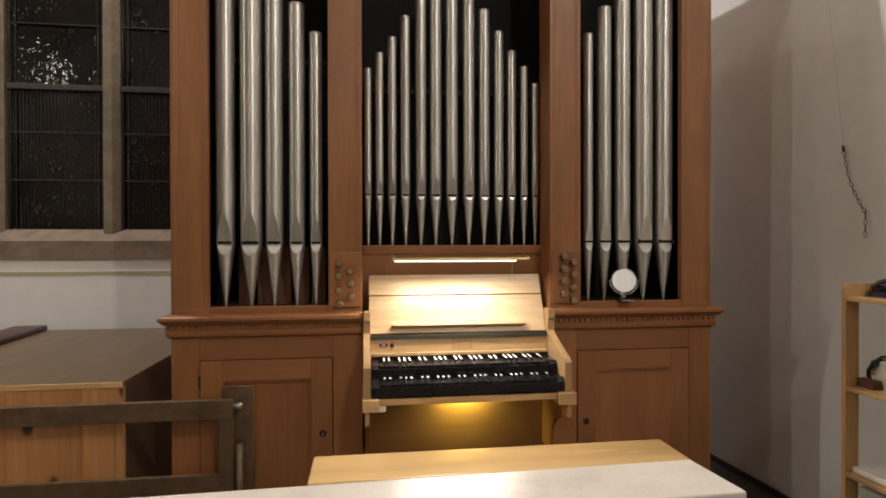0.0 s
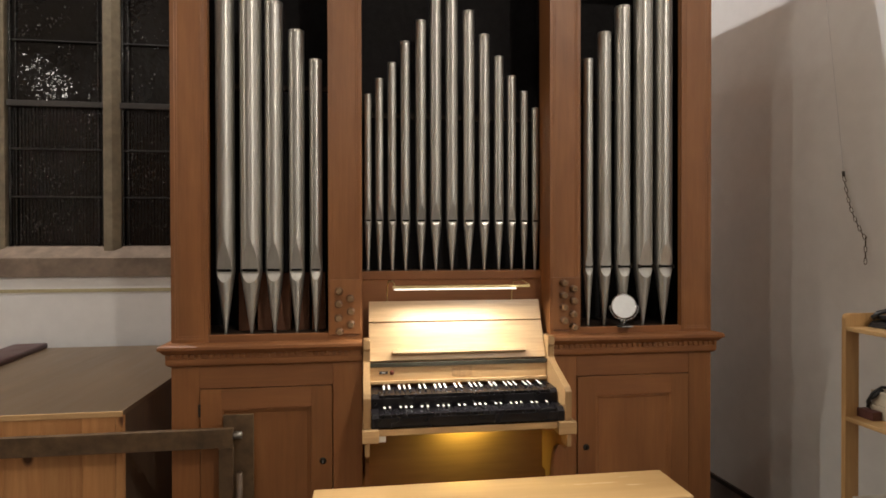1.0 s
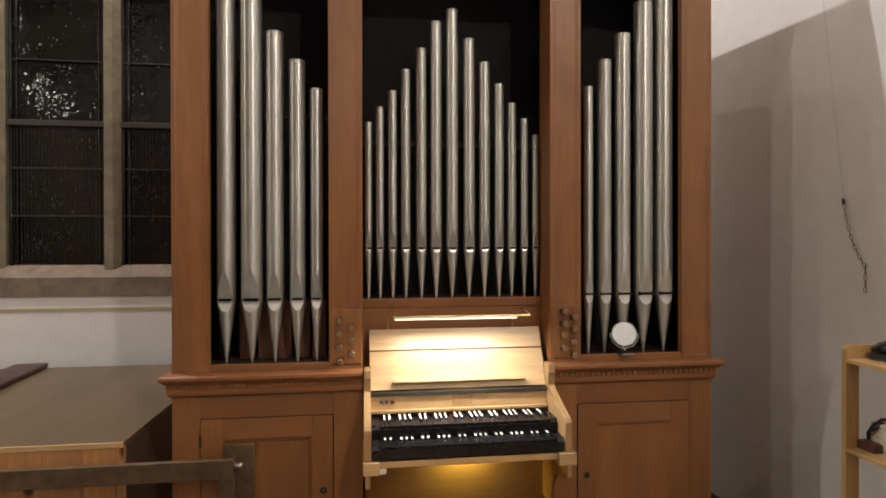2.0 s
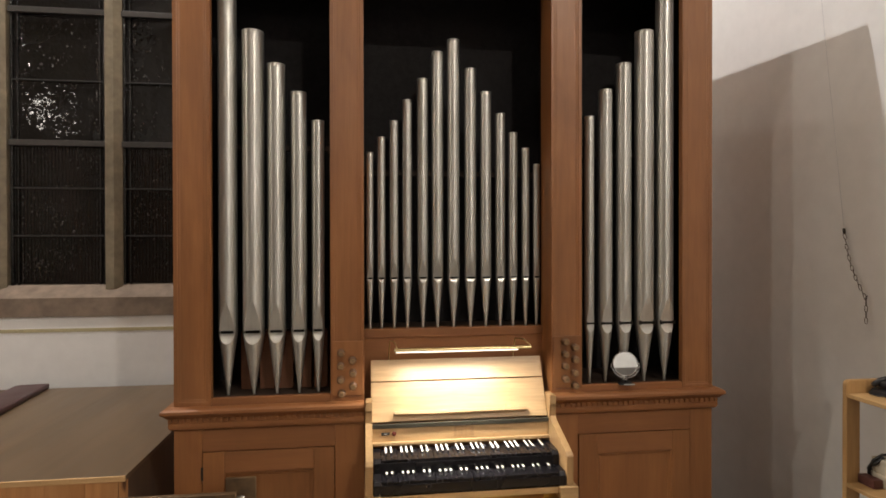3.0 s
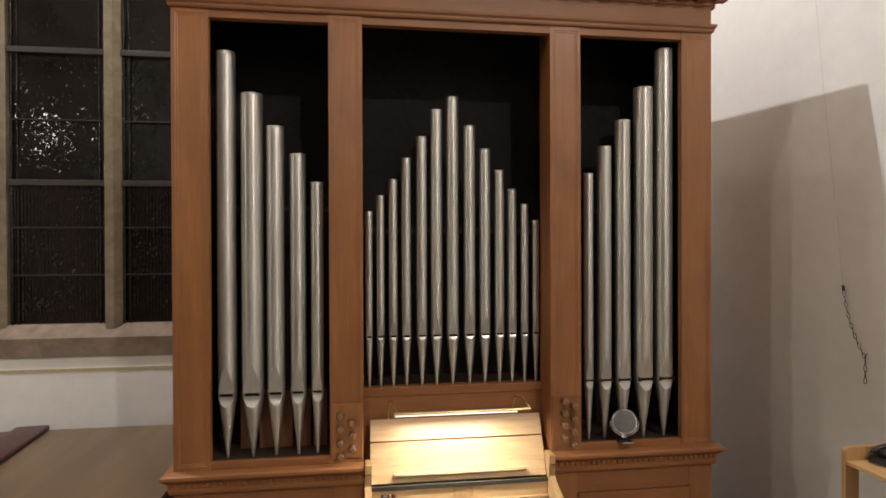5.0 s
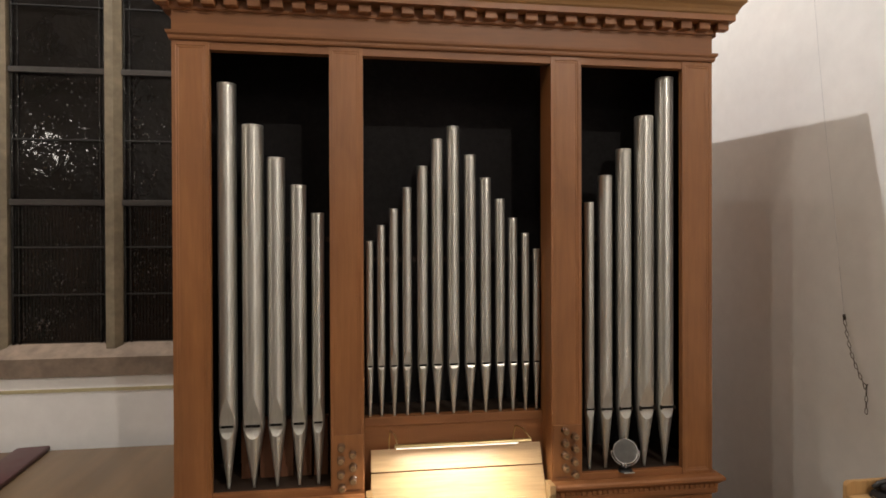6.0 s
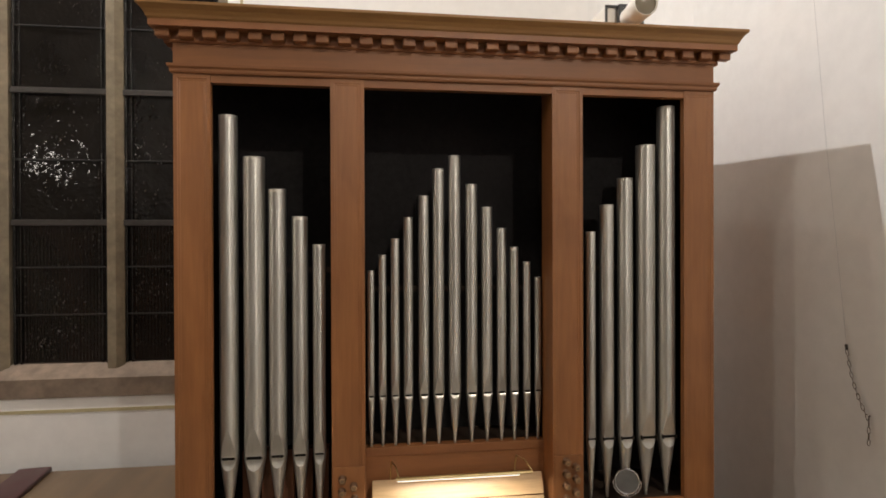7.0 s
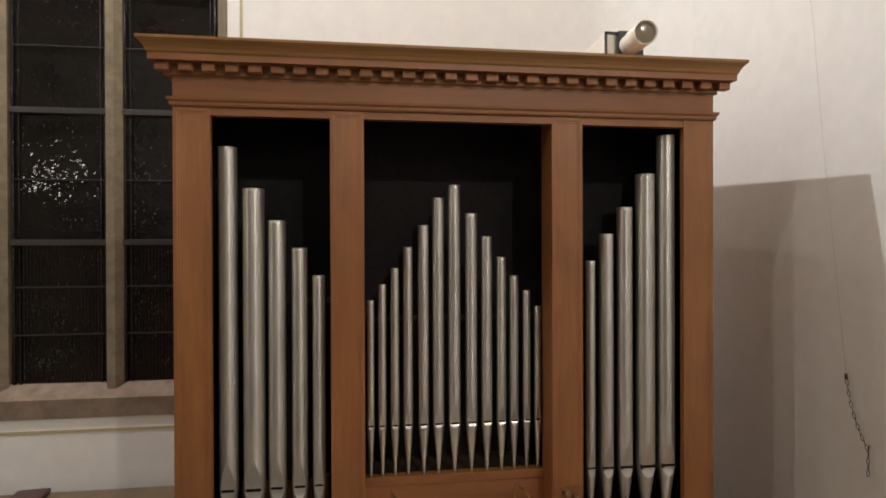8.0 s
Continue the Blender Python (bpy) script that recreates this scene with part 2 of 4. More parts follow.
PIPE, LIP = pipe_metal("pipe_tin"), pipe_metal("pipe_lip_tin", True)
GLASS, REEDED = old_glass("old_window_glass", False), old_glass("reeded_window_glass", True)
MARBLE, MIRROR, LENS = marble(), mirror_glass(), lens_glass()
TUBE = glow("lamp_tube", (1.0, 0.92, 0.78), 1.5)
KNEETUBE = glow("knee_lamp_tube", (1.0, 0.78, 0.32), 6.0)
BULB = glow("hall_bulb", (1.0, 0.92, 0.80), 60.0)

# ---- building helpers ----
ORIGIN = {}


def thing(name, place, label, category, group="", kind=""):
    ob = new(name)
    ob.empty_display_size = 0.1
    ob.location = place
    ORIGIN[ob] = Vector(place)
    return tagged(ob, label, category, group, kind)


def meshed(name, bm, mats, smooth=False, shift=(0, 0, 0)):
    bmesh.ops.recalc_face_normals(bm, faces=bm.faces)
    bmesh.ops.translate(bm, verts=bm.verts, vec=-Vector(shift))
    for f in bm.faces:
        f.smooth = smooth
    me = bpy.data.meshes.new(name)
    bm.to_mesh(me)
    bm.free()
    for mt in mats if isinstance(mats, (list, tuple)) else [mats]:
        me.materials.append(mt)
    return me


def part(name, bm, mats, parent, label="", smooth=False):
    """One mesh, given in world coordinates, under a thing or a part."""
    base = ORIGIN[parent]
    ob = new(name, meshed(name, bm, mats, smooth, base))
    ob.parent = parent
    ORIGIN[ob] = base
    return tagged(ob, label) if label else ob


def solid(name, bm, mats, label, category="", kind="", smooth=False, group="", place=None):
    """A top-level thing or piece of the setting that is one mesh."""
    base = Vector(place) if place else Vector((0, 0, 0))
    ob = new(name, meshed(name, bm, mats, smooth, base))
    ob.location = base
    ORIGIN[ob] = base
    return tagged(ob, label, category, group, kind)


def piece(name, me, parent, place, turn=(0, 0, 0)):
    ob = new(name, me)
    ob.parent = parent
    ob.location = Vector(place) - ORIGIN[parent]
    ob.rotation_euler = turn
    return ob


def box(x0, x1, y0, y1, z0, z1, bevel=0.0, bm=None, segments=2):
    b = bmesh.new()
    v = [b.verts.new((x, y, z)) for x in (x0, x1) for y in (y0, y1) for z in (z0, z1)]
    for q in ((0, 1, 3, 2), (4, 6, 7, 5), (0, 4, 5, 1), (2, 3, 7, 6), (0, 2, 6, 4), (1, 5, 7, 3)):
        b.faces.new([v[i] for i in q])
    if bevel:
        bmesh.ops.bevel(b, geom=b.edges[:], offset=bevel, segments=segments, affect="EDGES", profile=0.6)
    return joined(bm, b)


def joined(bm, other):
    """Adds other to bm, if there is one."""
    if bm is None:
        return other
    bmesh.ops.recalc_face_normals(other, faces=other.faces)
    me = bpy.data.meshes.new("tmp")
    other.to_mesh(me)
    other.free()
    bm.from_mesh(me)
    bpy.data.meshes.remove(me)
    return bm


def prism(outline, a, b, axis="x", bevel=0.0, bm=None):
    """An outline, (y, z) for axis x, (x, z) for y and (x, y) for z, drawn out from a to b."""
    def at(p, s):
        return {"x": (s, p[0], p[1]), "y": (p[0], s, p[1]), "z": (p[0], p[1], s)}[axis]
    g = bmesh.new()
    r0, r1 = [g.verts.new(at(p, a)) for p in outline], [g.verts.new(at(p, b)) for p in outline]
    n = len(outline)
    g.faces.new(r0[::-1])
    g.faces.new(r1)
    for i in range(n):
        g.faces.new((r0[i], r0[(i + 1) % n], r1[(i + 1) % n], r1[i]))
    if bevel:
        bmesh.ops.bevel(g, geom=g.edges[:], offset=bevel, segments=2, affect="EDGES")
    return joined(bm, g)


def lathe(profile, m=None, steps=28, bm=None, closed=False):
    """Turns (radius, z) round z."""
    g = bmesh.new()
    rings = []
    for r, z in profile:
        if r < 1e-6:
            rings.append([g.verts.new((0, 0, z))] * steps)
        else:
            rings.append([g.verts.new((r * math.cos(2 * math.pi * i / steps), r * math.sin(2 * math.pi * i / steps), z)) for i in range(steps)])
    for a, b in zip(rings, rings[1:]):
        for i in range(steps):
            q = []
            for v in (a[i], a[(i + 1) % steps], b[(i + 1) % steps], b[i]):
                if v not in q:
                    q.append(v)
            if len(q) > 2:
                g.faces.new(q)
    if m is not None:
        bmesh.ops.transform(g, matrix=m, verts=g.verts)
    return joined(bm, g)


def rod(points, radius, steps=10, bm=None):
    """A round bar along points."""
    g = bmesh.new()
    pts = [Vector(p) for p in points]
    rings = []
    for i, p in enumerate(pts):
        way = (pts[min(i + 1, len(pts) - 1)] - pts[max(i - 1, 0)]).normalized()
        q = way.to_track_quat("Z", "Y").to_matrix()
        rings.append([g.verts.new(p + q @ Vector((radius * math.cos(2 * math.pi * k / steps), radius * math.sin(2 * math.pi * k / steps), 0))) for k in range(steps)])
    for a, b in zip(rings, rings[1:]):
        for k in range(steps):
            g.faces.new((a[k], a[(k + 1) % steps], b[(k + 1) % steps], b[k]))
    g.faces.new(rings[0][::-1])
    g.faces.new(rings[-1])
    return joined(bm, g)


def moulding(profile, x0, x1, yb, left=True, right=True):
    """A moulding of (out, z) round the front and the open ends of a case between x0 and x1."""
    g = bmesh.new()
    rows = []
    for o, z in profile:
        path = [(x0 - o, yb), (x0 - o, -o)] if left else [(x0, -o)]
        path += [(x1 + o, -o), (x1 + o, yb)] if right else [(x1, -o)]
        rows.append([g.verts.new((x, y, z)) for x, y in path])
    for a, b in zip(rows, rows[1:]):
        for i in range(len(a) - 1):
            g.faces.new((a[i], a[i + 1], b[i + 1], b[i]))
    return g


def panelled(x0, x1, y, depth, z0, z1, margin, sink, bm=None):
    """An upright board whose front at y carries a sunk field with a small step round it."""
    g = bmesh.new()
    rings = []
    for inset, back in ((0, 0), (margin, 0), (margin + 0.004, sink * 0.6), (margin + 0.010, sink * 0.6), (margin + 0.014, sink)):
        rings.append([g.verts.new(p) for p in ((x0 + inset, y + back, z0 + inset), (x1 - inset, y + back, z0 + inset), (x1 - inset, y + back, z1 - inset), (x0 + inset, y + back, z1 - inset))])
    rear = [g.verts.new(p) for p in ((x0, y + depth, z0), (x1, y + depth, z0), (x1, y + depth, z1), (x0, y + depth, z1))]
    for a, b in zip([rear] + rings, rings):
        for i in range(4):
            g.faces.new((a[i], a[(i + 1) % 4], b[(i + 1) % 4], b[i]))
    g.faces.new(rings[-1])
    g.faces.new(rear[::-1])
    return joined(bm, g)


# ---- the setting ----
RIGHT, BACK, LEFT, REAR, TOP = 1.96, 1.80, -9.5, -14.0, 10.5
solid("floor", box(LEFT - 0.3, RIGHT + 0.3, REAR - 0.3, BACK + 0.6, -0.2, 0.0), FLOORSTONE, "dark worn stone church floor", "floor", "structure")
# Out of view; closes the hall, dark so that little light bounces back.
solid("ceiling", box(LEFT - 0.3, RIGHT + 0.3, REAR - 0.3, BACK + 0.6, TOP, TOP + 0.2), CEIL, "unseen boarded ceiling, dark to cut bounced light", "ceiling", "structure")


def wall_x(y):
    """The side wall stands slightly out of square."""
    return 1.972 - 0.049 * y


RIGHT = wall_x(REAR)
solid("wall_right", prism([(wall_x(REAR), REAR), (RIGHT + 0.3, REAR), (RIGHT + 0.3, BACK), (wall_x(BACK), BACK)], 0.0, TOP, "z"), PLASTER, "white plastered side wall", "wall", "structure")
# Out of view too; dark stone keeps the bounced light low.
solid("wall_left", box(LEFT - 0.3, LEFT, REAR, BACK, 0.0, TOP), HALLSTONE, "unseen far side wall in dark stone to cut bounced light", "wall", "structure")
solid("wall_rear", box(LEFT, RIGHT, REAR - 0.3, REAR, 0.0, TOP), PLASTER, "white plastered end wall of the nave", "wall", "structure")
solid("trim_rear_panelling", box(LEFT, RIGHT, REAR, REAR + 0.05, 0.0, 4.2), WAINSCOT, "grey panelling along the end wall", "panelling", "structure")
WX0, WX1, WZ0, WZ1 = -3.98, -1.485, 1.374, 5.3
bm = box(LEFT, WX0, BACK, BACK + 0.5, 0.0, TOP)
box(WX1, RIGHT, BACK, BACK + 0.5, 0.0, TOP, bm=bm)
box(WX0, WX1, BACK, BACK + 0.5, 0.0, WZ0, bm=bm)
box(WX0, WX1, BACK, BACK + 0.5, WZ1, TOP, bm=bm)
solid("wall_back", bm, PLASTER, "white plastered wall behind the organ", "wall", "structure")
cove = [(1.36 + 0.50 * math.sin(radians(k * 9)), BACK - 0.50 * (1 - math.cos(radians(k * 9)))) for k in range(9)]
cove.append((wall_x(BACK - 0.62), BACK - 0.62))
solid("pilaster", prism(cove + [(wall_x(BACK), BACK)], 0.0, TOP, "z"), PLASTER, "white plastered rounded corner between two walls", "wall corner", "structure")
solid("trim_painted_line", box(LEFT, -1.374, BACK - 0.003, BACK, 1.262, 1.287), STRIPE, "thin olive painted line below the window", "painted line", "structure")
solid("trim_painted_line_upright", box(-1.394, -1.374, BACK - 0.003, BACK, 1.287, TOP), STRIPE, "thin olive painted line beside the window", "painted line", "structure")
solid("baseboard", prism([(wall_x(REAR) - 0.018, REAR), (wall_x(REAR), REAR), (wall_x(BACK), BACK), (wall_x(BACK) - 0.018, BACK)], 0.0, 0.032, "z"), SKIRT, "low dark skirting along the side wall", "skirting", "structure")

# ---- window ----
win = thing("window_1", (-2.74, 1.9, 1.4), "tall stone-framed church window with dark leaded glass at night", "window", kind="structure")
part("window_sill", prism([(BACK - 0.012, WZ0), (BACK - 0.012, 1.512), (1.93, 1.600), (2.22, 1.606), (2.22, WZ0)], WX0, WX1), SILLSTONE, win, "sloping reddish sandstone sill")
for x0, x1, x2 in ((-3.187, -3.126, -3.078), (-2.388, -2.320, -2.274)):
    part("mullion", prism([(x0, 2.05), (x0, 1.885), (x0 + 0.008, 1.866), (x1, 1.866), (x2, 1.905), (x2, 2.05)], 1.565, WZ1, "z"), STONE, win)
part("jamb", prism([(WX1, BACK - 0.004), (WX1, 2.1), (-1.588, 2.1), (-1.588, 1.93), (WX1 - 0.012, BACK - 0.004)], 1.50, WZ1, "z"), STONE, win)
part("jamb", prism([(WX0, BACK - 0.004), (WX0, 2.1), (-3.88, 2.1), (-3.88, 1.93), (WX0 + 0.012, BACK - 0.004)], 1.50, WZ1, "z"), STONE, win)
ZROWS = [1.604, 1.967, 2.324, 2.659, 3.131, 3.645, 4.131, 4.62, 5.11, 5.32]
THICK = {2.659, 3.645, 4.62}
rng = random.Random(4)
for lx0, lx1 in ((-3.87, -3.19), (-3.060, -2.39), (-2.276, -1.592)):
    for x in (lx0 + 0.012, lx1 - 0.012):
        part("border_came", box(x - 0.010, x + 0.010, 1.915, 1.945, 1.600, WZ1, 0.004), LEAD, win)
    for x in (lx0 + 0.052, lx1 - 0.048):
        part("lead_came", box(x - 0.005, x + 0.005, 1.922, 1.944, 1.600, WZ1, 0.002), LEAD, win)
    for z0, z1 in zip(ZROWS, ZROWS[1:]):
        mat = REEDED if z1 < 2.7 else GLASS
        for xa, xb in ((lx0 + 0.022, lx0 + 0.047), (lx0 + 0.057, lx1 - 0.053), (lx1 - 0.043, lx1 - 0.022)):
            g = box(xa, xb, 1.936, 1.942, z0 + 0.004, z1 - 0.004)
            c = Vector(((xa + xb) / 2, 1.939, (z0 + z1) / 2))
            bmesh.ops.rotate(g, verts=g.verts, cent=c, matrix=Euler((radians(rng.uniform(-1.2, 1.2)), 0, radians(rng.uniform(-1.2, 1.2)))).to_matrix())
            part("pane", g, mat, win)
    for z in ZROWS[1:-1]:
        if z in THICK:
            part("saddle_bar", box(lx0, lx1, 1.895, 1.915, z - 0.022, z + 0.022, 0.004), SADDLE_WIDE, win)
        else:
            part("saddle_bar", box(lx0, lx1, 1.917, 1.927, z - 0.0055, z + 0.0055, 0.003), SADDLE, win)


def seeds(rng, lx0, lx1, z0, z1, count, small, big):
    """Small faceted blisters standing out of the glass, loosely in clumps."""
    verts, faces = [], []
    heart = [(rng.uniform(lx0, lx1), rng.uniform(z0, z1)) for _ in range(6)]
    for _ in range(count):
        if rng.random() < 0.6:
            hx, hz = rng.choice(heart)
            x, z = rng.gauss(hx, 0.09), rng.gauss(hz, 0.08)
        else:
            x, z = rng.choice((rng.uniform(lx0, lx1), lx0 + 0.075, lx1 - 0.075)), rng.uniform(z0, z1)
        if not (lx0 + 0.07 < x < lx1 - 0.07 and z0 + 0.02 < z < z1 - 0.02):
            continue
        r, long = rng.uniform(small, big), rng.uniform(0.8, 2.0)
        tall, first = r * rng.uniform(0.15, 0.5), len(verts)
        for f in (1.0, 0.75, 0.4):
            y = 1.9345 - tall * (1 - f * f)
            verts += [(x + r * f * math.cos(k * math.pi / 5), y, z + r * long * f * math.sin(k * math.pi / 5)) for k in range(10)]
        verts.append((x, 1.9345 - tall, z))
        for ring in (0, 10):
            faces += [(first + ring + k, first + ring + (k + 1) % 10, first + ring + 10 + (k + 1) % 10, first + ring + 10 + k) for k in range(10)]
        faces += [(first + 20 + k, first + 20 + (k + 1) % 10, first + 30) for k in range(10)]
    me = bpy.data.meshes.new("glass_blisters")
    me.from_pydata([Vector(v) - ORIGIN[win] for v in verts], [], faces)
    me.materials.append(SEED)
    ob = new("glass_blisters", me)
    ob.parent = win
    return tagged(ob, kind="stuff")


for lx0, lx1 in ((-3.87, -3.19), (-3.060, -2.39), (-2.276, -1.592)):
    seeds(rng, lx0, lx1, 1.61, 2.65, 330, 0.0025, 0.0075)
    seeds(rng, lx0, lx1, 2.67, 3.64, 170, 0.0025, 0.0075)
    seeds(rng, lx0, lx1, 3.66, 5.0, 90, 0.0025, 0.005)
solid("backdrop_night", box(-4.2, -1.3, 2.23, 2.25, 1.3, 5.5), SLOT, "black night outside the window", "night sky", "structure")

# ---- the organ: case ----
W, DEEP = 1.3025, 1.15
organ = thing("pipe_organ", (0, 0.5, 0), "brown wooden pipe organ with tin front pipes and two black manuals", "pipe organ")
part("plinth", box(-W - 0.012, W + 0.012, -0.014, DEEP, 0.0, 0.10, 0.004), CASE_H, organ)
for s in (-1, 1):
    a, b = sorted((s * W, s * (W - 0.03)))
    part("side_panel", box(a, b, 0.06, DEEP, 0.10, 3.40), CASE_V, organ)
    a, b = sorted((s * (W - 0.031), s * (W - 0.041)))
    part("side_lining", box(a, b, 0.06, 0.42, 1.187, 3.40), BLACK_SHEET, organ)
part("back_panel", box(-W + 0.03, W - 0.03, DEEP - 0.02, DEEP, 0.10, 3.40), CASE_V, organ)
part("top_panel", box(-W, W, 0.0, DEEP, 3.437, 3.46), CASE_H, organ)
# Black sheets added behind, beside and between the pipes make the bays dark.
part("backing_cloth", box(-W + 0.03, W - 0.03, 0.42, 0.43, 1.18, 3.40), BLACK_SHEET, organ, "black sheet behind the pipes")
for s in (-1, 1):
    a, b = sorted((s * (W - 0.03), s * 0.470))
    part("sound_shelf", box(a, b, 0.033, 0.42, 1.140, 1.186), DARKSHELF, organ)
part("upper_sound_shelf", box(-0.455, 0.455, 0.201, 0.42, 1.42, 1.472), DARKSHELF, organ)
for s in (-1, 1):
    part("inner_partition", box(s * 0.53 - 0.015, s * 0.53 + 0.015, 0.17, 0.42, 1.186, 3.25), BLACK_SHEET, organ)

# lower case
for s in (-1, 1):
    a, b = sorted((s * W, s * 1.182))
    part("stile", box(a, b, 0.0, 0.06, 0.10, 1.06, 0.002), CASE_V, organ)
    a, b = sorted((s * 0.590, s * 0.455))
    part("stile", box(a, b, 0.0, 0.12, 0.10, 1.166, 0.002), CASE_V, organ)
    a, b = sorted((s * 1.182, s * 0.590))
    part("rail", box(a, b, 0.001, 0.06, 0.957, 1.06, 0.002), CASE_H, organ)
    part("rail", box(a, b, 0.001, 0.06, 0.10, 0.15, 0.002), CASE_H, organ)
    a, b, mid = a + 0.004, b - 0.004, 0.092
    door = part("door", panelled(a + mid - 0.012, b - mid + 0.012, -0.001, 0.024, 0.154 + mid - 0.012, 0.9535 - mid + 0.012, 0.020, 0.009), CASE_V, organ)
    for x0, x1 in ((a, a + mid), (b - mid, b)):
        part("door_stile", box(x0, x1, -0.0055, 0.022, 0.154, 0.9535, 0.0015), CASE_V, door)
    for z0, z1 in ((0.154, 0.154 + mid), (0.9535 - mid, 0.9535)):
        part("door_rail", box(a + mid + 0.0003, b - mid - 0.0003, -0.0045, 0.022, z0, z1, 0.0015), CASE_H, door)
    for z in (0.30, 0.86) if s < 0 else ():
        part("hinge", rod([(s * 1.181, -0.008, z - 0.028), (s * 1.181, -0.008, z + 0.028)], 0.005, 8), IRON, door)
    lx = s * 0.637
    m = Matrix.Translation((lx, -0.005, 0.606)) @ pose(0, 0, 0, 90)
    lock = part("lock", lathe([(0.0, 0.004), (0.012, 0.004), (0.016, 0.002), (0.016, -0.002)], m, 18), IRON, door, smooth=True)
    part("keyhole", box(lx - 0.002, lx + 0.002, -0.011, -0.0085, 0.596, 0.612), CHROME if s < 0 else SLOT, lock)
part("knee_panel", box(-0.455, 0.455, 0.075, 0.095, 0.10, 1.0), CASE_H, organ)

# cornice at the height of the desk
LOW = [(0.0, 1.060), (0.006, 1.060), (0.010, 1.064), (0.016, 1.068), (0.019, 1.080), (0.019, 1.094), (0.012, 1.096), (0.012, 1.116), (0.024, 1.118), (0.030, 1.126), (0.038, 1.134), (0.046, 1.140), (0.046, 1.153), (0.038, 1.160), (0.010, 1.166), (0.0, 1.166)]
denti = bmesh.new()
denti = box(-0.0082, 0.0082, -0.005, 0.005, -0.0095, 0.0095, 0.0012, denti, 1)
SMALL_DENTIL = meshed("dentil", denti, CASE_V)
for s in (-1, 1):
    a, b = sorted((s * W, s * 0.455))
    corn = part("lower_cornice", moulding(LOW, a, b, DEEP, s < 0, s > 0), CASE_H, organ)
    n = 32
    for i in range(n):
        piece("dentil", SMALL_DENTIL, corn, (s * (0.475 + i * (W + 0.012 - 0.475) / (n - 1)), -0.0150, 1.106))

# pillars
for s in (-1, 1):
    a, b = sorted((s * W, s * 1.142))
    part("pillar", panelled(a, b, 0.0, 0.034, 1.166, 3.25, 0.016, 0.0035), CASE_V, organ)
    a, b = sorted((s * 0.610, s * 0.455))
    part("pillar", panelled(a, b, 0.0, 0.17, 1.166, 3.25, 0.016, 0.0035), CASE_V, organ)
    jamb = part("stop_board", box(a + 0.006, b - 0.004, -0.007, -0.0005, 1.190, 1.445, 0.003), CASE_V, organ)
    a, b = sorted((s * 1.142, s * 0.610))
    part("wing_sill", box(a, b, 0.003, 0.032, 1.160, 1.197, 0.003), CASE_H, organ)
part("centre_sill", box(-0.455, 0.455, 0.142, 0.20, 1.432, 1.476, 0.004), CASE_H, organ)
part("centre_fascia", box(-0.455, 0.455, 0.150, 0.175, 1.05, 1.432), CASE_H, organ)

# entablature
part("architrave", box(-W, W, 0.004, 0.045, 3.216, 3.256, 0.002), CASE_H, organ)
part("architrave_moulding", moulding([(0.0, 3.252), (0.008, 3.254), (0.012, 3.262), (0.012, 3.272), (0.020, 3.280), (0.022, 3.292), (0.0, 3.296)], -W, W, DEEP), CASE_H, organ)
part("frieze", box(-W, W, 0.0, 0.06, 3.294, 3.440), CASE_H, organ)
HIGH = [(0.0, 3.388), (0.008, 3.389), (0.012, 3.396), (0.012, 3.437), (0.078, 3.437), (0.078, 3.4648), (0.0, 3.4648)]
CROWN = [(0.077, 3.465), (0.080, 3.468), (0.084, 3.472), (0.088, 3.484), (0.098, 3.500), (0.110, 3.512), (0.116, 3.518), (0.116, 3.530), (0.0, 3.532), (-0.20, 3.532)]
high = part("upper_cornice", moulding(HIGH, -W, W, DEEP), CASE_H, organ)
part("crown", moulding(CROWN, -W, W, DEEP), CASE_CROWN, organ, "wooden crown moulding coloured yellower than the case")
BIG_DENTIL = meshed("dentil", box(-0.0295, 0.0295, -0.020, 0.020, -0.018, 0.019, 0.003, None, 1), CASE_H)
for i in range(28):
    piece("dentil", BIG_DENTIL, high, (-1.3325 + i * 2.665 / 27, -0.032, 3.4175))
for s in (-1, 1):
    for i in range(10):
        piece("dentil", BIG_DENTIL, high, (s * (W + 0.032), 0.07 + i * 0.0975, 3.4175), (0, 0, radians(90)))


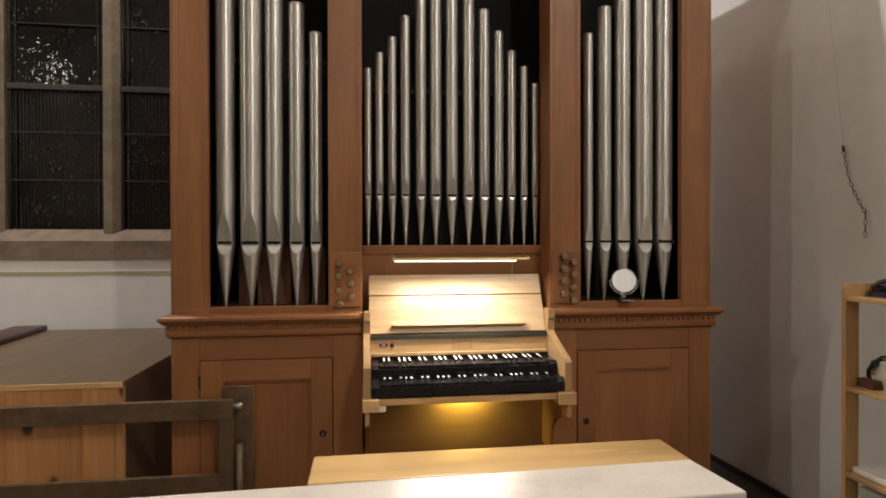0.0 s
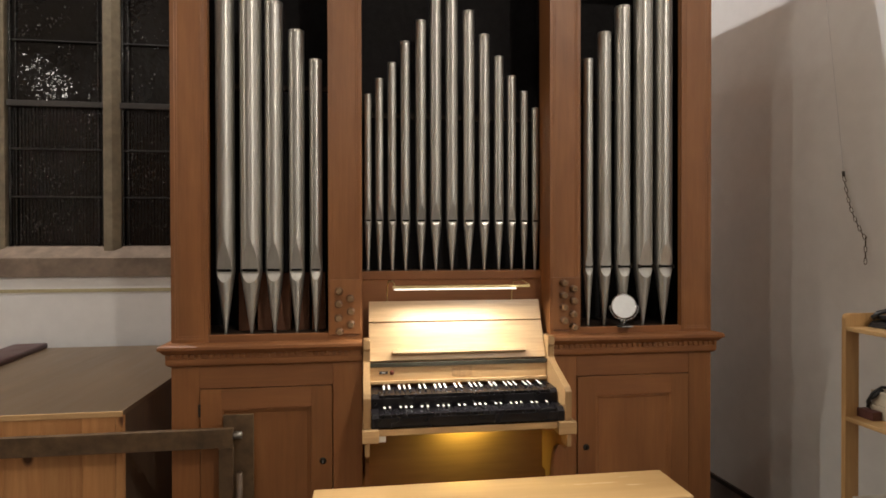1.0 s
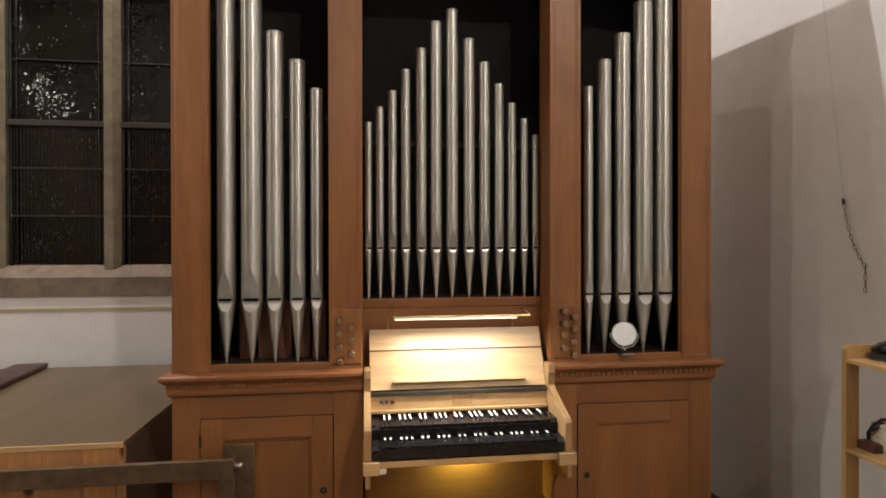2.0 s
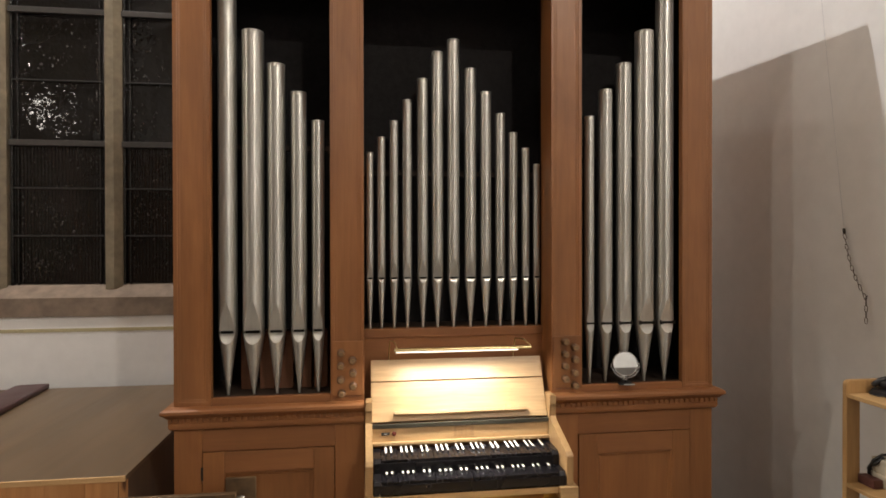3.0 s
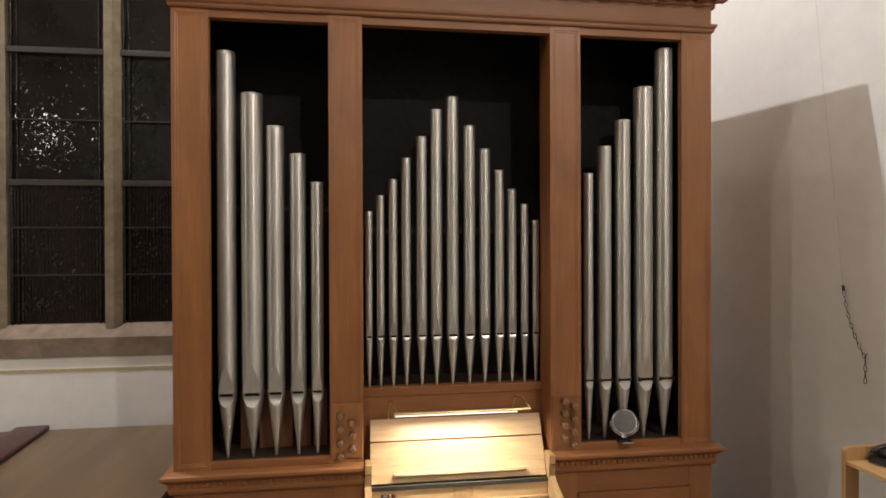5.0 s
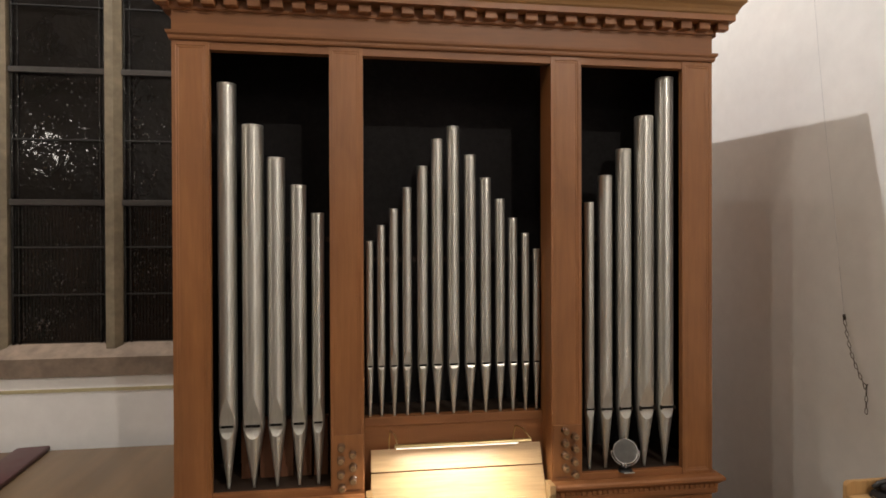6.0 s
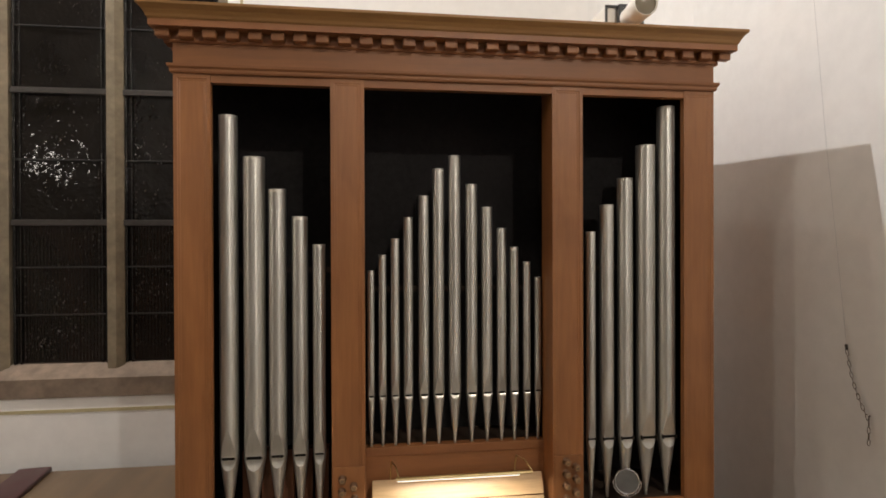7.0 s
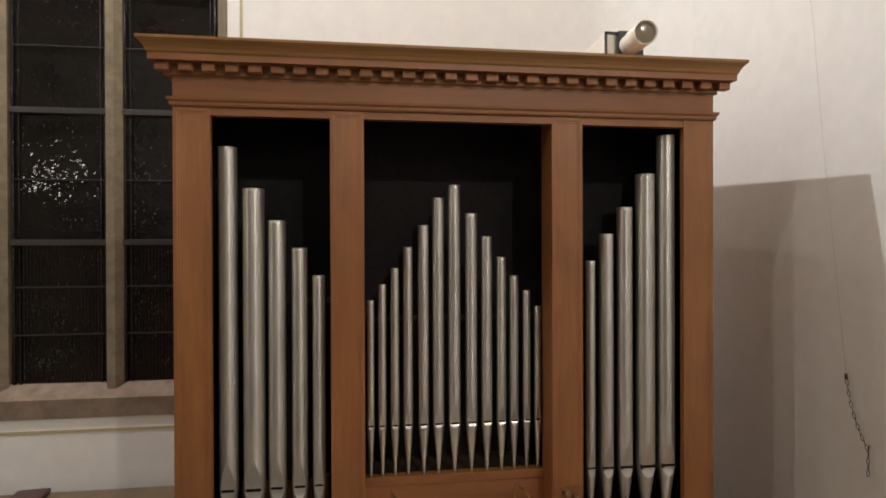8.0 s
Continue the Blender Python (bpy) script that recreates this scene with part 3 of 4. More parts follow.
# ---- the organ: pipes ----
def front_pipe(x, y, r, mouth, tip, top, lip, chin, ears, pointed=False):
    """A front pipe: conical foot, cut mouth with a pointed flat above and a rounded or pointed one below, open top."""
    front, rest, g = 14, 30, bmesh.new()
    steps = front + rest
    cut = max(0.006, r * 0.22)
    low, high = mouth - cut / 2, mouth + cut / 2
    zs = [tip, tip + 0.012] + [tip + 0.012 + (low - chin - tip - 0.012) * k / 6 for k in range(1, 6)]
    first = len(zs)
    zs += [low - chin + chin * k / 8 for k in range(9)]
    slot = len(zs) - 1
    zs += [high + lip * k / 12 for k in range(13)]
    last = len(zs) - 1
    zs += [high + lip + 0.018 * k for k in range(1, 11)] + [top - 0.02, top]
    rings = []
    for k, z in enumerate(zs):
        rr = r if z >= low else 0.007 + (r - 0.007) * max(0.0, (z - tip - 0.012) / (low - tip - 0.012))
        pressed = first <= k <= last
        if first <= k <= slot:
            f = (slot - k) / (slot - first)
            wide = 0.80 * ((1 - f) if pointed else math.sqrt(1 - f * f))
        elif k > last:
            wide = 0.01 + 0.54 * min(1.0, (k - last) / 10)
        elif k < first:
            wide = 0.01 + 0.54 * (first - k) / first
        else:
            wide = 0.76 * (1 - ((k - slot - 1) / (last - slot - 1)) ** 1.7)
        half = max(math.asin(wide), 0.01)
        flat = math.cos(half)
        angles = [-math.pi / 2 - half + 2 * half * i / front for i in range(front)]
        angles += [-math.pi / 2 + half + (2 * math.pi - 2 * half) * i / rest for i in range(rest)]
        rings.append([g.verts.new((x + rr * math.cos(a), y + (max(rr * math.sin(a), -rr * flat) if pressed else rr * math.sin(a)), z)) for a in angles])
    for k, (a, b) in enumerate(zip(rings, rings[1:])):
        for i in range(steps):
            if k == slot and i < front:
                continue
            f = g.faces.new((a[i], a[(i + 1) % steps], b[(i + 1) % steps], b[i]))
            if first <= k < last and i < front:
                f.material_index = 1
    for e in g.edges:
        if len(e.link_faces) == 2 and e.link_faces[0].material_index != e.link_faces[1].material_index:
            e.smooth = False
    g.faces.new(rings[0][::-1])
    inner = [g.verts.new((x + (v.co.x - x) * 0.93, y + (v.co.y - y) * 0.93, top)) for v in rings[-1]]
    deep = [g.verts.new((v.co.x, v.co.y, top - 0.15)) for v in inner]
    for a, b in ((rings[-1], inner), (inner, deep)):
        for i in range(steps):
            g.faces.new((a[i], a[(i + 1) % steps], b[(i + 1) % steps], b[i]))
    pipe = part("pipe", g, [PIPE, LIP], organ, smooth=True)
    # Black block stands in for the shaded hollow behind the cut mouth.
    part("mouth_slot", box(x - r * 0.64, x + r * 0.64, y - r * 0.70, y - r * 0.5, mouth - cut / 2 - 0.001, mouth + cut / 2 + 0.001), SLOT, pipe)
    if ears:
        for s in (-1, 1):
            c = x + s * r * 0.78
            part("ear", box(c - 0.003, c + 0.003, y - r * 0.98, y - r * 0.55, mouth - cut * 0.9, mouth + cut * 1.1, 0.001), IRON, pipe)


WING_Y, CENTRE_Y = 0.083, 0.168
for x, top, r in ((-1.086, 3.084, 0.043), (-0.970, 2.893, 0.050), (-0.864, 2.744, 0.041), (-0.761, 2.616, 0.037), (-0.672, 2.484, 0.030)):
    front_pipe(x, WING_Y, r, 1.489, 1.190, top, 0.09 + r * 1.2, 0.032 + r * 0.45, False)
for x, top, r in ((0.682, 2.544, 0.025), (0.768, 2.681, 0.035), (0.866, 2.817, 0.039), (0.977, 2.986, 0.048), (1.089, 3.186, 0.045)):
    front_pipe(x, WING_Y, r, 1.493, 1.188, top, 0.08 + r * 1.2, 0.032 + r * 0.40, True)
CENTRE = ((-0.426, 2.353, 0.018), (-0.369, 2.431, 0.020), (-0.306, 2.512, 0.022), (-0.240, 2.619, 0.024), (-0.162, 2.727, 0.027), (-0.087, 2.864, 0.029), (-0.005, 2.930, 0.031),
          (0.082, 2.787, 0.030), (0.162, 2.672, 0.028), (0.238, 2.565, 0.025), (0.305, 2.469, 0.023), (0.371, 2.392, 0.020), (0.430, 2.310, 0.018))
for x, top, r in CENTRE:
    front_pipe(x, CENTRE_Y, r, 1.727, 1.476, top, 0.045 + r * 1.6, 0.012 + r * 0.7, False, True)
for a, b, z in ((-1.142, -0.610, 2.36), (0.610, 1.142, 2.36)):
    part("pipe_rack", box(a, b, WING_Y + 0.045, WING_Y + 0.075, z - 0.012, z + 0.012, 0.002), DARKSHELF, organ)
part("pipe_rack", box(-0.455, 0.455, CENTRE_Y + 0.034, CENTRE_Y + 0.06, 2.245, 2.27, 0.002), DARKSHELF, organ)
for x in (-1.02, -0.93, -0.84, -0.75, -0.67):
    part("wooden_pipe", box(x - 0.034, x + 0.034, 0.20, 0.26, 1.186, 1.47, 0.003), INNER, organ, "reddish wooden pipe behind the front pipes")

# ---- the organ: console ----
DESK_BOT, DESK_TOP = Vector((0, -0.016, 1.062)), Vector((0, 0.104, 1.330))
up = (DESK_TOP - DESK_BOT).normalized()
out = Vector((0, -up.z, up.y))


def on_desk(x0, x1, s0, s1, d0, d1, bevel=0.002):
    """A board along the sloping desk: s up the slope from its foot, d out of it."""
    g = box(x0, x1, -d1, -d0, s0, s1, bevel)
    turn = Matrix(((1, 0, 0), (0, -out.y, up.y), (0, -out.z, up.z))).to_4x4()
    bmesh.ops.transform(g, matrix=Matrix.Translation(DESK_BOT) @ turn, verts=g.verts)
    return g


LEN = (DESK_TOP - DESK_BOT).length
desk = part("music_desk", on_desk(-0.424, 0.428, 0.0, LEN * 0.63, -0.016, 0.0), CONSOLE_H, organ)
part("upper_board", on_desk(-0.424, 0.428, LEN * 0.648, LEN, -0.016, 0.0), CONSOLE_H, desk)
part("ledge", on_desk(-0.315, 0.325, 0.028, 0.044, -0.001, 0.026, 0.003), CONSOLE_H, desk)
for x in (-0.27, 0.24):
    part("clip", on_desk(x - 0.018, x + 0.018, 0.044, 0.052, 0.006, 0.022, 0.001), BRASS, desk)
part("glass_strip", box(-0.424, 0.428, -0.034, -0.020, 1.036, 1.056, 0.002), plain("green_grey_glass", (0.055, 0.050, 0.038), 0.16, 0, 0.2, 30, 0.02), organ, "dark green-grey strip under the desk")
name_board = part("name_board", box(-0.424, 0.428, -0.028, -0.006, 0.968, 1.036, 0.002), CONSOLE_H, organ)
part("key_rule", box(-0.424, 0.428, -0.045, -0.028, 0.960, 0.974, 0.002), CONSOLE_H, organ)
part("drawer_front", box(-0.036, 0.062, -0.0292, -0.0275, 0.985, 1.030, 0.0005), CONSOLE_DARK, name_board)
part("switch_plate", box(-0.377, -0.338, -0.030, -0.028, 1.004, 1.017), INKBLACK, name_board)
part("switch_mark", box(-0.366, -0.349, -0.0315, -0.030, 1.008, 1.013), INKGREY, name_board)
part("button", lathe([(0.0, 0.006), (0.009, 0.006), (0.011, 0.003), (0.011, 0.0)], Matrix.Translation((-0.318, -0.028, 1.0105)) @ pose(0, 0, 0, 90), 16), DARKRED, name_board, smooth=True)

CHEEK = [(0.03, 1.166), (-0.050, 1.166), (-0.052, 1.125), (-0.040, 1.116), (-0.040, 1.066), (-0.062, 1.048), (-0.268, 0.974), (-0.284, 0.958), (-0.282, 0.830), (0.075, 0.830), (0.075, 1.0)]
BRACKET = [(0.075, 0.774), (-0.205, 0.774), (-0.270, 0.716), (-0.268, 0.702), (-0.245, 0.700), (-0.205, 0.700), (-0.165, 0.688), (-0.11, 0.66), (-0.07, 0.61), (-0.055, 0.55), (-0.052, 0.49), (0.075, 0.49)]
for s in (-1, 1):
    a, b = (-0.450, -0.419) if s < 0 else (0.430, 0.461)
    cheek = part("cheek", prism(CHEEK, a, b, "x", 0.003), CONSOLE_DARK, organ)
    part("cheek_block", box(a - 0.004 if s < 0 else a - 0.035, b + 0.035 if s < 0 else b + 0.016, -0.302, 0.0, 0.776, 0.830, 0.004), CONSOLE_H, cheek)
    part("bracket_foot", box(a + 0.006, b - 0.004, -0.290, -0.21, 0.716, 0.776, 0.006), CONSOLE_DARK, cheek)
    part("bracket", prism(BRACKET, a + 0.008, b - 0.006, "x", 0.002), CASE_V, cheek, "dark curved bracket")
part("key_rail", box(-0.40, 0.412, -0.278, 0.0, 0.797, 0.836, 0.003), CONSOLE_H, organ)
part("switch_box", box(-0.395, -0.355, -0.272, -0.24, 0.770, 0.797, 0.002), WHITEPLASTIC, organ, "small white switch under the key rail")

KEY_X0, PITCH = -0.3815, 0.02357
SHARP_AFTER = (0, 1, 3, 4, 5)
natural = meshed("key", box(-PITCH / 2 + 0.0006, PITCH / 2 - 0.0006, -0.145, 0.0, -0.016, 0.0, 0.0012, None, 1), BLACK)
g = prism([(0.0, 0.0), (0.0, 0.011), (-0.080, 0.010), (-0.088, 0.0)], -0.0046, 0.0046)
sharp = meshed("key", g, [IVORY, BLACK])
for poly in sharp.polygons:
    poly.material_index = 0 if poly.normal.z > 0.8 else 1
for label, y, z in (("upper_manual", -0.034, 0.944), ("lower_manual", -0.128, 0.886)):
    x1 = KEY_X0 + 33 * PITCH
    bm = box(KEY_X0 - 0.004, x1 + 0.004, y - 0.150, y - 0.135, z - 0.062, z - 0.013, 0.002)
    box(KEY_X0 - 0.004, x1 + 0.004, y - 0.13, y + 0.0, z - 0.064, z - 0.022, bm=bm)
    for xa, xb in ((KEY_X0 - 0.034, KEY_X0 - 0.002), (x1 + 0.002, x1 + 0.030)):
        prism([(y, z + 0.004), (y - 0.135, z + 0.004), (y - 0.152, z - 0.012), (y - 0.152, z - 0.062), (y, z - 0.062)], xa, xb, bm=bm)
    man = part(label, bm, BLACK, organ, "black manual with ivory-capped sharps")
    for i in range(33):
        piece("key", natural, man, (KEY_X0 + (i + 0.5) * PITCH, y, z))
        if i % 7 in SHARP_AFTER and i < 32:
            piece("key", sharp, man, (KEY_X0 + (i + 1) * PITCH, y - 0.004, z))

# draw stops
KNOB = [(0.0, 0.028), (0.0115, 0.028), (0.0135, 0.0255), (0.0140, 0.020), (0.0125, 0.016), (0.0085, 0.012), (0.0075, 0.0), (0.016, 0.0), (0.016, -0.002)]
KNOB = [(r * 1.2, z * 1.15) for r, z in KNOB]
knob_mesh = meshed("stop_knob", lathe(KNOB, pose(0, 0, 0, 90), 20), KNOBWOOD, True)
g = lathe([(0.0, 0.0332), (0.0112, 0.0332), (0.0114, 0.0320)], pose(0, 0, 0, 90), 18)
for z in (0.003, -0.003):
    box(-0.007, 0.007, -0.0339, -0.0333, z - 0.0012, z + 0.0012, bm=g)
face_mesh = meshed("knob_plate", g, [KNOBFACE, INKBLACK])
for poly in face_mesh.polygons:
    poly.material_index = 1 if poly.center.y < -0.03325 else 0
STOPS = [(-0.561, 1.392), (-0.563, 1.332), (-0.563, 1.267), (-0.559, 1.204), (-0.509, 1.357), (-0.507, 1.297), (-0.507, 1.237),
         (0.518, 1.418), (0.518, 1.358), (0.518, 1.300), (0.520, 1.236), (0.567, 1.390), (0.569, 1.330), (0.566, 1.266), (0.569, 1.203)]
for x, z in STOPS:
    k = piece("stop_knob", knob_mesh, organ, (x, -0.007, z))
    ORIGIN[k] = Vector((x, -0.007, z))
    f = piece("knob_plate", face_mesh, k, (x, -0.007, z))

# ---- lamps of the console ----
dl = thing("desk_lamp", (0.01, 0.09, 1.33), "slim brass tube lamp on wire arms over the music desk", "lamp")
arc = [(a, math.cos(radians(a)), math.sin(radians(a))) for a in range(-20, 205, 15)]
outer = [(-0.096 + 0.011 * c, 1.409 + 0.011 * s) for _, c, s in arc]
inner = [(-0.096 + 0.009 * c, 1.409 + 0.009 * s) for _, c, s in reversed(arc)]
part("reflector", prism(outer + inner, -0.318, 0.322), BRASS, dl)
part("tube", rod([(-0.31, -0.096, 1.406), (0.258, -0.096, 1.406)], 0.0075, 12), TUBE, dl, "glowing white lamp tube", smooth=True)
for x in (-0.335, 0.290):
    part("arm", rod([(x, 0.110, 1.322), (x, 0.104, 1.372), (x + 0.004, 0.085, 1.425), (x + 0.02, 0.0, 1.436), (x + 0.03, -0.096, 1.419)], 0.0030, 8), BRASS, dl, smooth=True)
kl = thing("knee_lamp", (0.04, -0.05, 0.797), "small yellow lamp under the key rail", "lamp")
part("housing", box(-0.115, 0.205, -0.10, 0.03, 0.786, 0.797, 0.002), CONSOLE_H, kl)
part("tube", box(-0.06, 0.12, 0.022, 0.030, 0.783, 0.786), KNEETUBE, kl, "glowing yellow lamp strip")

# ---- mirror on the sill ----
mirror = thing("round_mirror", (0.838, 0.0, 1.195), "small round chrome mirror standing on the organ's sill", "mirror")
mm = Matrix.Translation((0.834, -0.004, 1.298)) @ Matrix.Scale(0.94, 4) @ pose(0, 0, 0, 0, 0, -13) @ pose(0, 0, 0, 90 - 12)
part("frame", lathe([(0.058, -0.006), (0.064, -0.006), (0.0665, 0.0), (0.064, 0.006), (0.0605, 0.006), (0.060, 0.0015), (0.0, 0.0015)], mm, 48), CHROME, mirror, smooth=True)
part("mirror_glass", lathe([(0.0, 0.0022), (0.060, 0.0022)], mm, 48), MIRROR, mirror)
part("rear_cover", lathe([(0.060, -0.005), (0.045, -0.012), (0.0, -0.014)], mm, 36), CHROME, mirror, smooth=True)
yoke = [mm @ Vector((0.0735 * math.cos(radians(a)), 0.0735 * math.sin(radians(a)), 0.0)) for a in range(-180, 1, 10)]
part("yoke", rod(yoke, 0.0025, 8), CHROME, mirror, smooth=True)
for a in (0, 180, 90, 270):
    p = mm @ Vector((0.070 * math.cos(radians(a)), 0.070 * math.sin(radians(a)), 0.0))
    part("pivot", lathe([(0.0, 0.005), (0.004, 0.003), (0.005, 0.0), (0.004, -0.003), (0.0, -0.005)], Matrix.Translation(p), 12), CHROME, mirror, smooth=True)
part("stem", rod([(0.838, 0.002, 1.206), (0.838, 0.0, 1.226)], 0.005, 10), CHROME, mirror, smooth=True)
foot = part("base", lathe([(0.0, 0.014), (0.028, 0.012), (0.036, 0.006), (0.037, 0.0), (0.0, 0.0)], Matrix.Translation((0.838, 0.005, 1.1955)), 28), BLACKPLASTIC, mirror, "black foot with pale print", smooth=True)
for i in range(5):
    x = 0.838 - 0.024 + i * 0.0115
    part("print", box(x, x + 0.009, -0.0345, -0.031, 1.1985, 1.2035), INKGREY, foot)

# ---- projector on the organ ----
pj = thing("projector", (1.0, 0.6, 3.532), "white box projector with a white lens tube on the organ's top", "projector")
part("body", box(0.885, 1.105, 0.36, 0.95, 3.533, 3.815, 0.004), WHITEPLASTIC, pj)
for x0, x1, z0, z1 in ((0.882, 0.894, 3.533, 3.818), (1.096, 1.108, 3.533, 3.818), (0.882, 1.108, 3.808, 3.820), (0.882, 1.108, 3.532, 3.542)):
    part("front_frame", box(x0, x1, 0.350, 0.362, z0, z1, 0.001), BLACKPLASTIC, pj)
tm = Matrix.Translation((1.008, 0.352, 3.735)) @ pose(0, 0, 0, 90 + 4, 0, -6)
part("lens_mount", box(0.945, 1.085, 0.315, 0.352, 3.64, 3.815, 0.006), BLACKPLASTIC, pj, "black lens mount")
tube = part("lens_tube", lathe([(0.056, 0.02), (0.056, 0.13), (0.061, 0.135), (0.061, 0.285), (0.0575, 0.285), (0.0545, 0.265), (0.054, 0.02)], tm, 40), WHITEPLASTIC, pj, smooth=True)
part("lens", lathe([(0.0, 0.276), (0.03, 0.274), (0.0545, 0.268)], tm, 32), LENS, tube, smooth=True)

# ---- chest beside the organ ----
CX0, CX1, CY0, CY1, CZ = -3.35, -1.499, -0.024, 1.69, 0.877
chest = thing("wooden_chest", ((CX0 + CX1) / 2, 0.8, 0), "large pine chest with a worn grey-brown top beside the organ", "chest")
part("top", box(CX0, CX1, CY0 + 0.004, CY1, CZ - 0.022, CZ, 0.002), CHEST_TOP, chest)
part("edge_strip", box(CX0, CX1 + 0.001, CY0 - 0.004, CY0 + 0.004, CZ - 0.024, CZ + 0.0005, 0.0015), PINE_H, chest)
x, rng = CX1, random.Random(7)
part("corner_post", box(CX1 - 0.028, CX1, CY0, CY0 + 0.03, 0.0, CZ - 0.024, 0.001), PINE, chest)
x = CX1 - 0.029
while x > CX0 + 0.02:
    w = rng.uniform(0.11, 0.19)
    part("plank", box(max(CX0, x - w), x - 0.0008, CY0 + rng.uniform(0.0, 0.0012), CY0 + 0.022, 0.0, CZ - 0.025, 0.0008), PINE, chest)
    x -= w
part("side_panel", box(CX1 - 0.022, CX1 - 0.002, CY0 + 0.031, CY1, 0.0, CZ - 0.0225), CHEST_SIDE, chest)
part("side_panel", box(CX0, CX0 + 0.02, CY0 + 0.03, CY1, 0.0, CZ - 0.0225), CHEST_SIDE, chest)
g = box(-0.105, 0.105, -0.48, 0.48, 0.0, 0.036, 0.012, None, 3)
bmesh.ops.transform(g, matrix=pose(-2.735, 1.205, CZ + 0.0005, 0, 0, 6), verts=g.verts)
solid("kneeler_cushion", g, LEATHER, "dark red leather cushion lying on the chest", "cushion", smooth=True, place=(-2.735, 1.185, CZ))

# ---- bench ----
bench = thing("organ_bench", (0.08, -0.56, 0), "polished light oak organ bench before the manuals", "bench")
part("seat", box(-0.640, 0.786, -0.700, -0.444, 0.622, 0.662, 0.012, None, 4), BENCH, bench, smooth=True)
for x in (-0.56, 0.69):
    part("leg", box(x - 0.02, x + 0.02, -0.665, -0.465, 0.0, 0.622, 0.004), BENCH, bench)
part("stretcher", box(-0.54, 0.68, -0.58, -0.555, 0.18, 0.26, 0.003), BENCH, bench)

# ---- low wall before the bench ----
parapet = thing("stone_parapet", (-0.6, -1.33, 0), "low wall with a pale polished stone coping before the bench", "low wall")
g = box(-2.9, 0.452, -1.428, -1.215, 0.812, 0.882, 0.007, None, 3)
turn = Euler((0, 0, radians(1.6))).to_matrix()
for v in g.verts:
    v.co.x -= (v.co.y + 1.215) * 0.14 * max(0.0, min(1.0, v.co.x))
bmesh.ops.rotate(g, verts=g.verts, cent=(0.452, -1.215, 0.84), matrix=turn)
part("coping", g, MARBLE, parapet)
g = box(-2.88, 0.42, -1.405, -1.240, 0.0, 0.812, 0.004)
bmesh.ops.rotate(g, verts=g.verts, cent=(0.452, -1.215, 0.84), matrix=turn)
part("wall", g, HALLSTONE, parapet)

# ---- barrier frame ----
gate = thing("metal_barrier", (-2.0, -0.09, 0), "worn dark bronze barrier frame before the chest", "barrier")
part("top_bar", box(-3.30, -1.018, -0.096, -0.066, 0.716, 0.800, 0.003), GATE, gate)
part("bottom_bar", box(-3.30, -1.078, -0.095, -0.067, 0.38, 0.472, 0.003), GATE, gate)
part("stile", box(-1.078, -1.018, -0.095, -0.067, 0.0, 0.7155, 0.003), GATE, gate)
part("stile", box(-3.30, -3.24, -0.095, -0.067, 0.0, 0.7155, 0.003), GATE, gate)
part("rod", rod([(-0.993, -0.080, 0.0), (-0.993, -0.080, 0.60)], 0.014, 16), GATE, gate, smooth=True)
bolt = part("bolt", rod([(-1.018, -0.081, 0.768), (-0.982, -0.081, 0.768)], 0.015, 14), STEEL, gate, smooth=True)
part("bolt_cap", lathe([(0.0, 0.006), (0.008, 0.004), (0.010, 0.0)], Matrix.Translation((-0.982, -0.081, 0.774)) @ pose(0, 0, 0, 0, 90), 14), CHROME, bolt, smooth=True)
# Bar added for the dark upright band seen on the door.
fix = thing("dark_door_bar", (-1.01, -0.02, 0), "dark flat bar added for the dark band on the organ's door", "post")
part("bar", box(-1.075, -0.943, -0.030, -0.012, 0.0, 0.842, 0.003), GATE, fix)

# ---- shelf by the wall ----
shelf = thing("wooden_shelf", (1.78, -0.9, 0), "light beech open shelf standing against the white wall", "shelf")
SY0, SY1 = -1.35, -0.485
for y0, y1 in ((SY1 - 0.022, SY1), (SY0, SY0 + 0.022)):
    for x0, x1 in ((1.595, 1.660), (1.925, 1.990)):
        part("post", box(x0, x1, y0, y1, 0.0, 1.250, 0.003), BEECH, shelf)
    part("end_board", prism([(1.595, 1.250), (1.595, 1.292), (1.601, 1.303), (1.613, 1.308), (1.990, 1.308), (1.990, 1.250)], y0, y1, "y", 0.002), BEECH, shelf)
for z in (1.252, 0.868, 0.500, 0.12):
    part("board", box(1.597, 1.990, SY0 + 0.022, SY1 - 0.0225, z - 0.018, z, 0.003), BEECH_H, shelf)
ph = thing("telephone", (1.80, -0.60, 1.252), "black desk telephone on the shelf's top board", "telephone")
g = prism([(1.690, 1.2525), (1.700, 1.275), (1.845, 1.300), (1.860, 1.2525)], -0.65, -0.515, "y", 0.006)
part("body", g, BLACKPLASTIC, ph)
part("handset", rod([(1.690, -0.540, 1.292), (1.715, -0.545, 1.314), (1.760, -0.55, 1.324), (1.815, -0.555, 1.322), (1.850, -0.56, 1.302)], 0.010, 12), BLACKPLASTIC, ph, smooth=True)
part("rest", box(1.712, 1.838, -0.640, -0.520, 1.288, 1.303, 0.005), BLACKPLASTIC, ph)
part("dial", lathe([(0.0, 0.012), (0.034, 0.010), (0.040, 0.0)], Matrix.Translation((1.745, -0.628, 1.282)) @ pose(0, 0, 0, 25), 24), STEEL, ph, smooth=True)
part("cable", rod([(1.70, -0.62, 1.262), (1.672, -0.58, 1.258), (1.675, -0.54, 1.257), (1.70, -0.512, 1.258)], 0.003, 8), BLACKPLASTIC, ph, smooth=True)
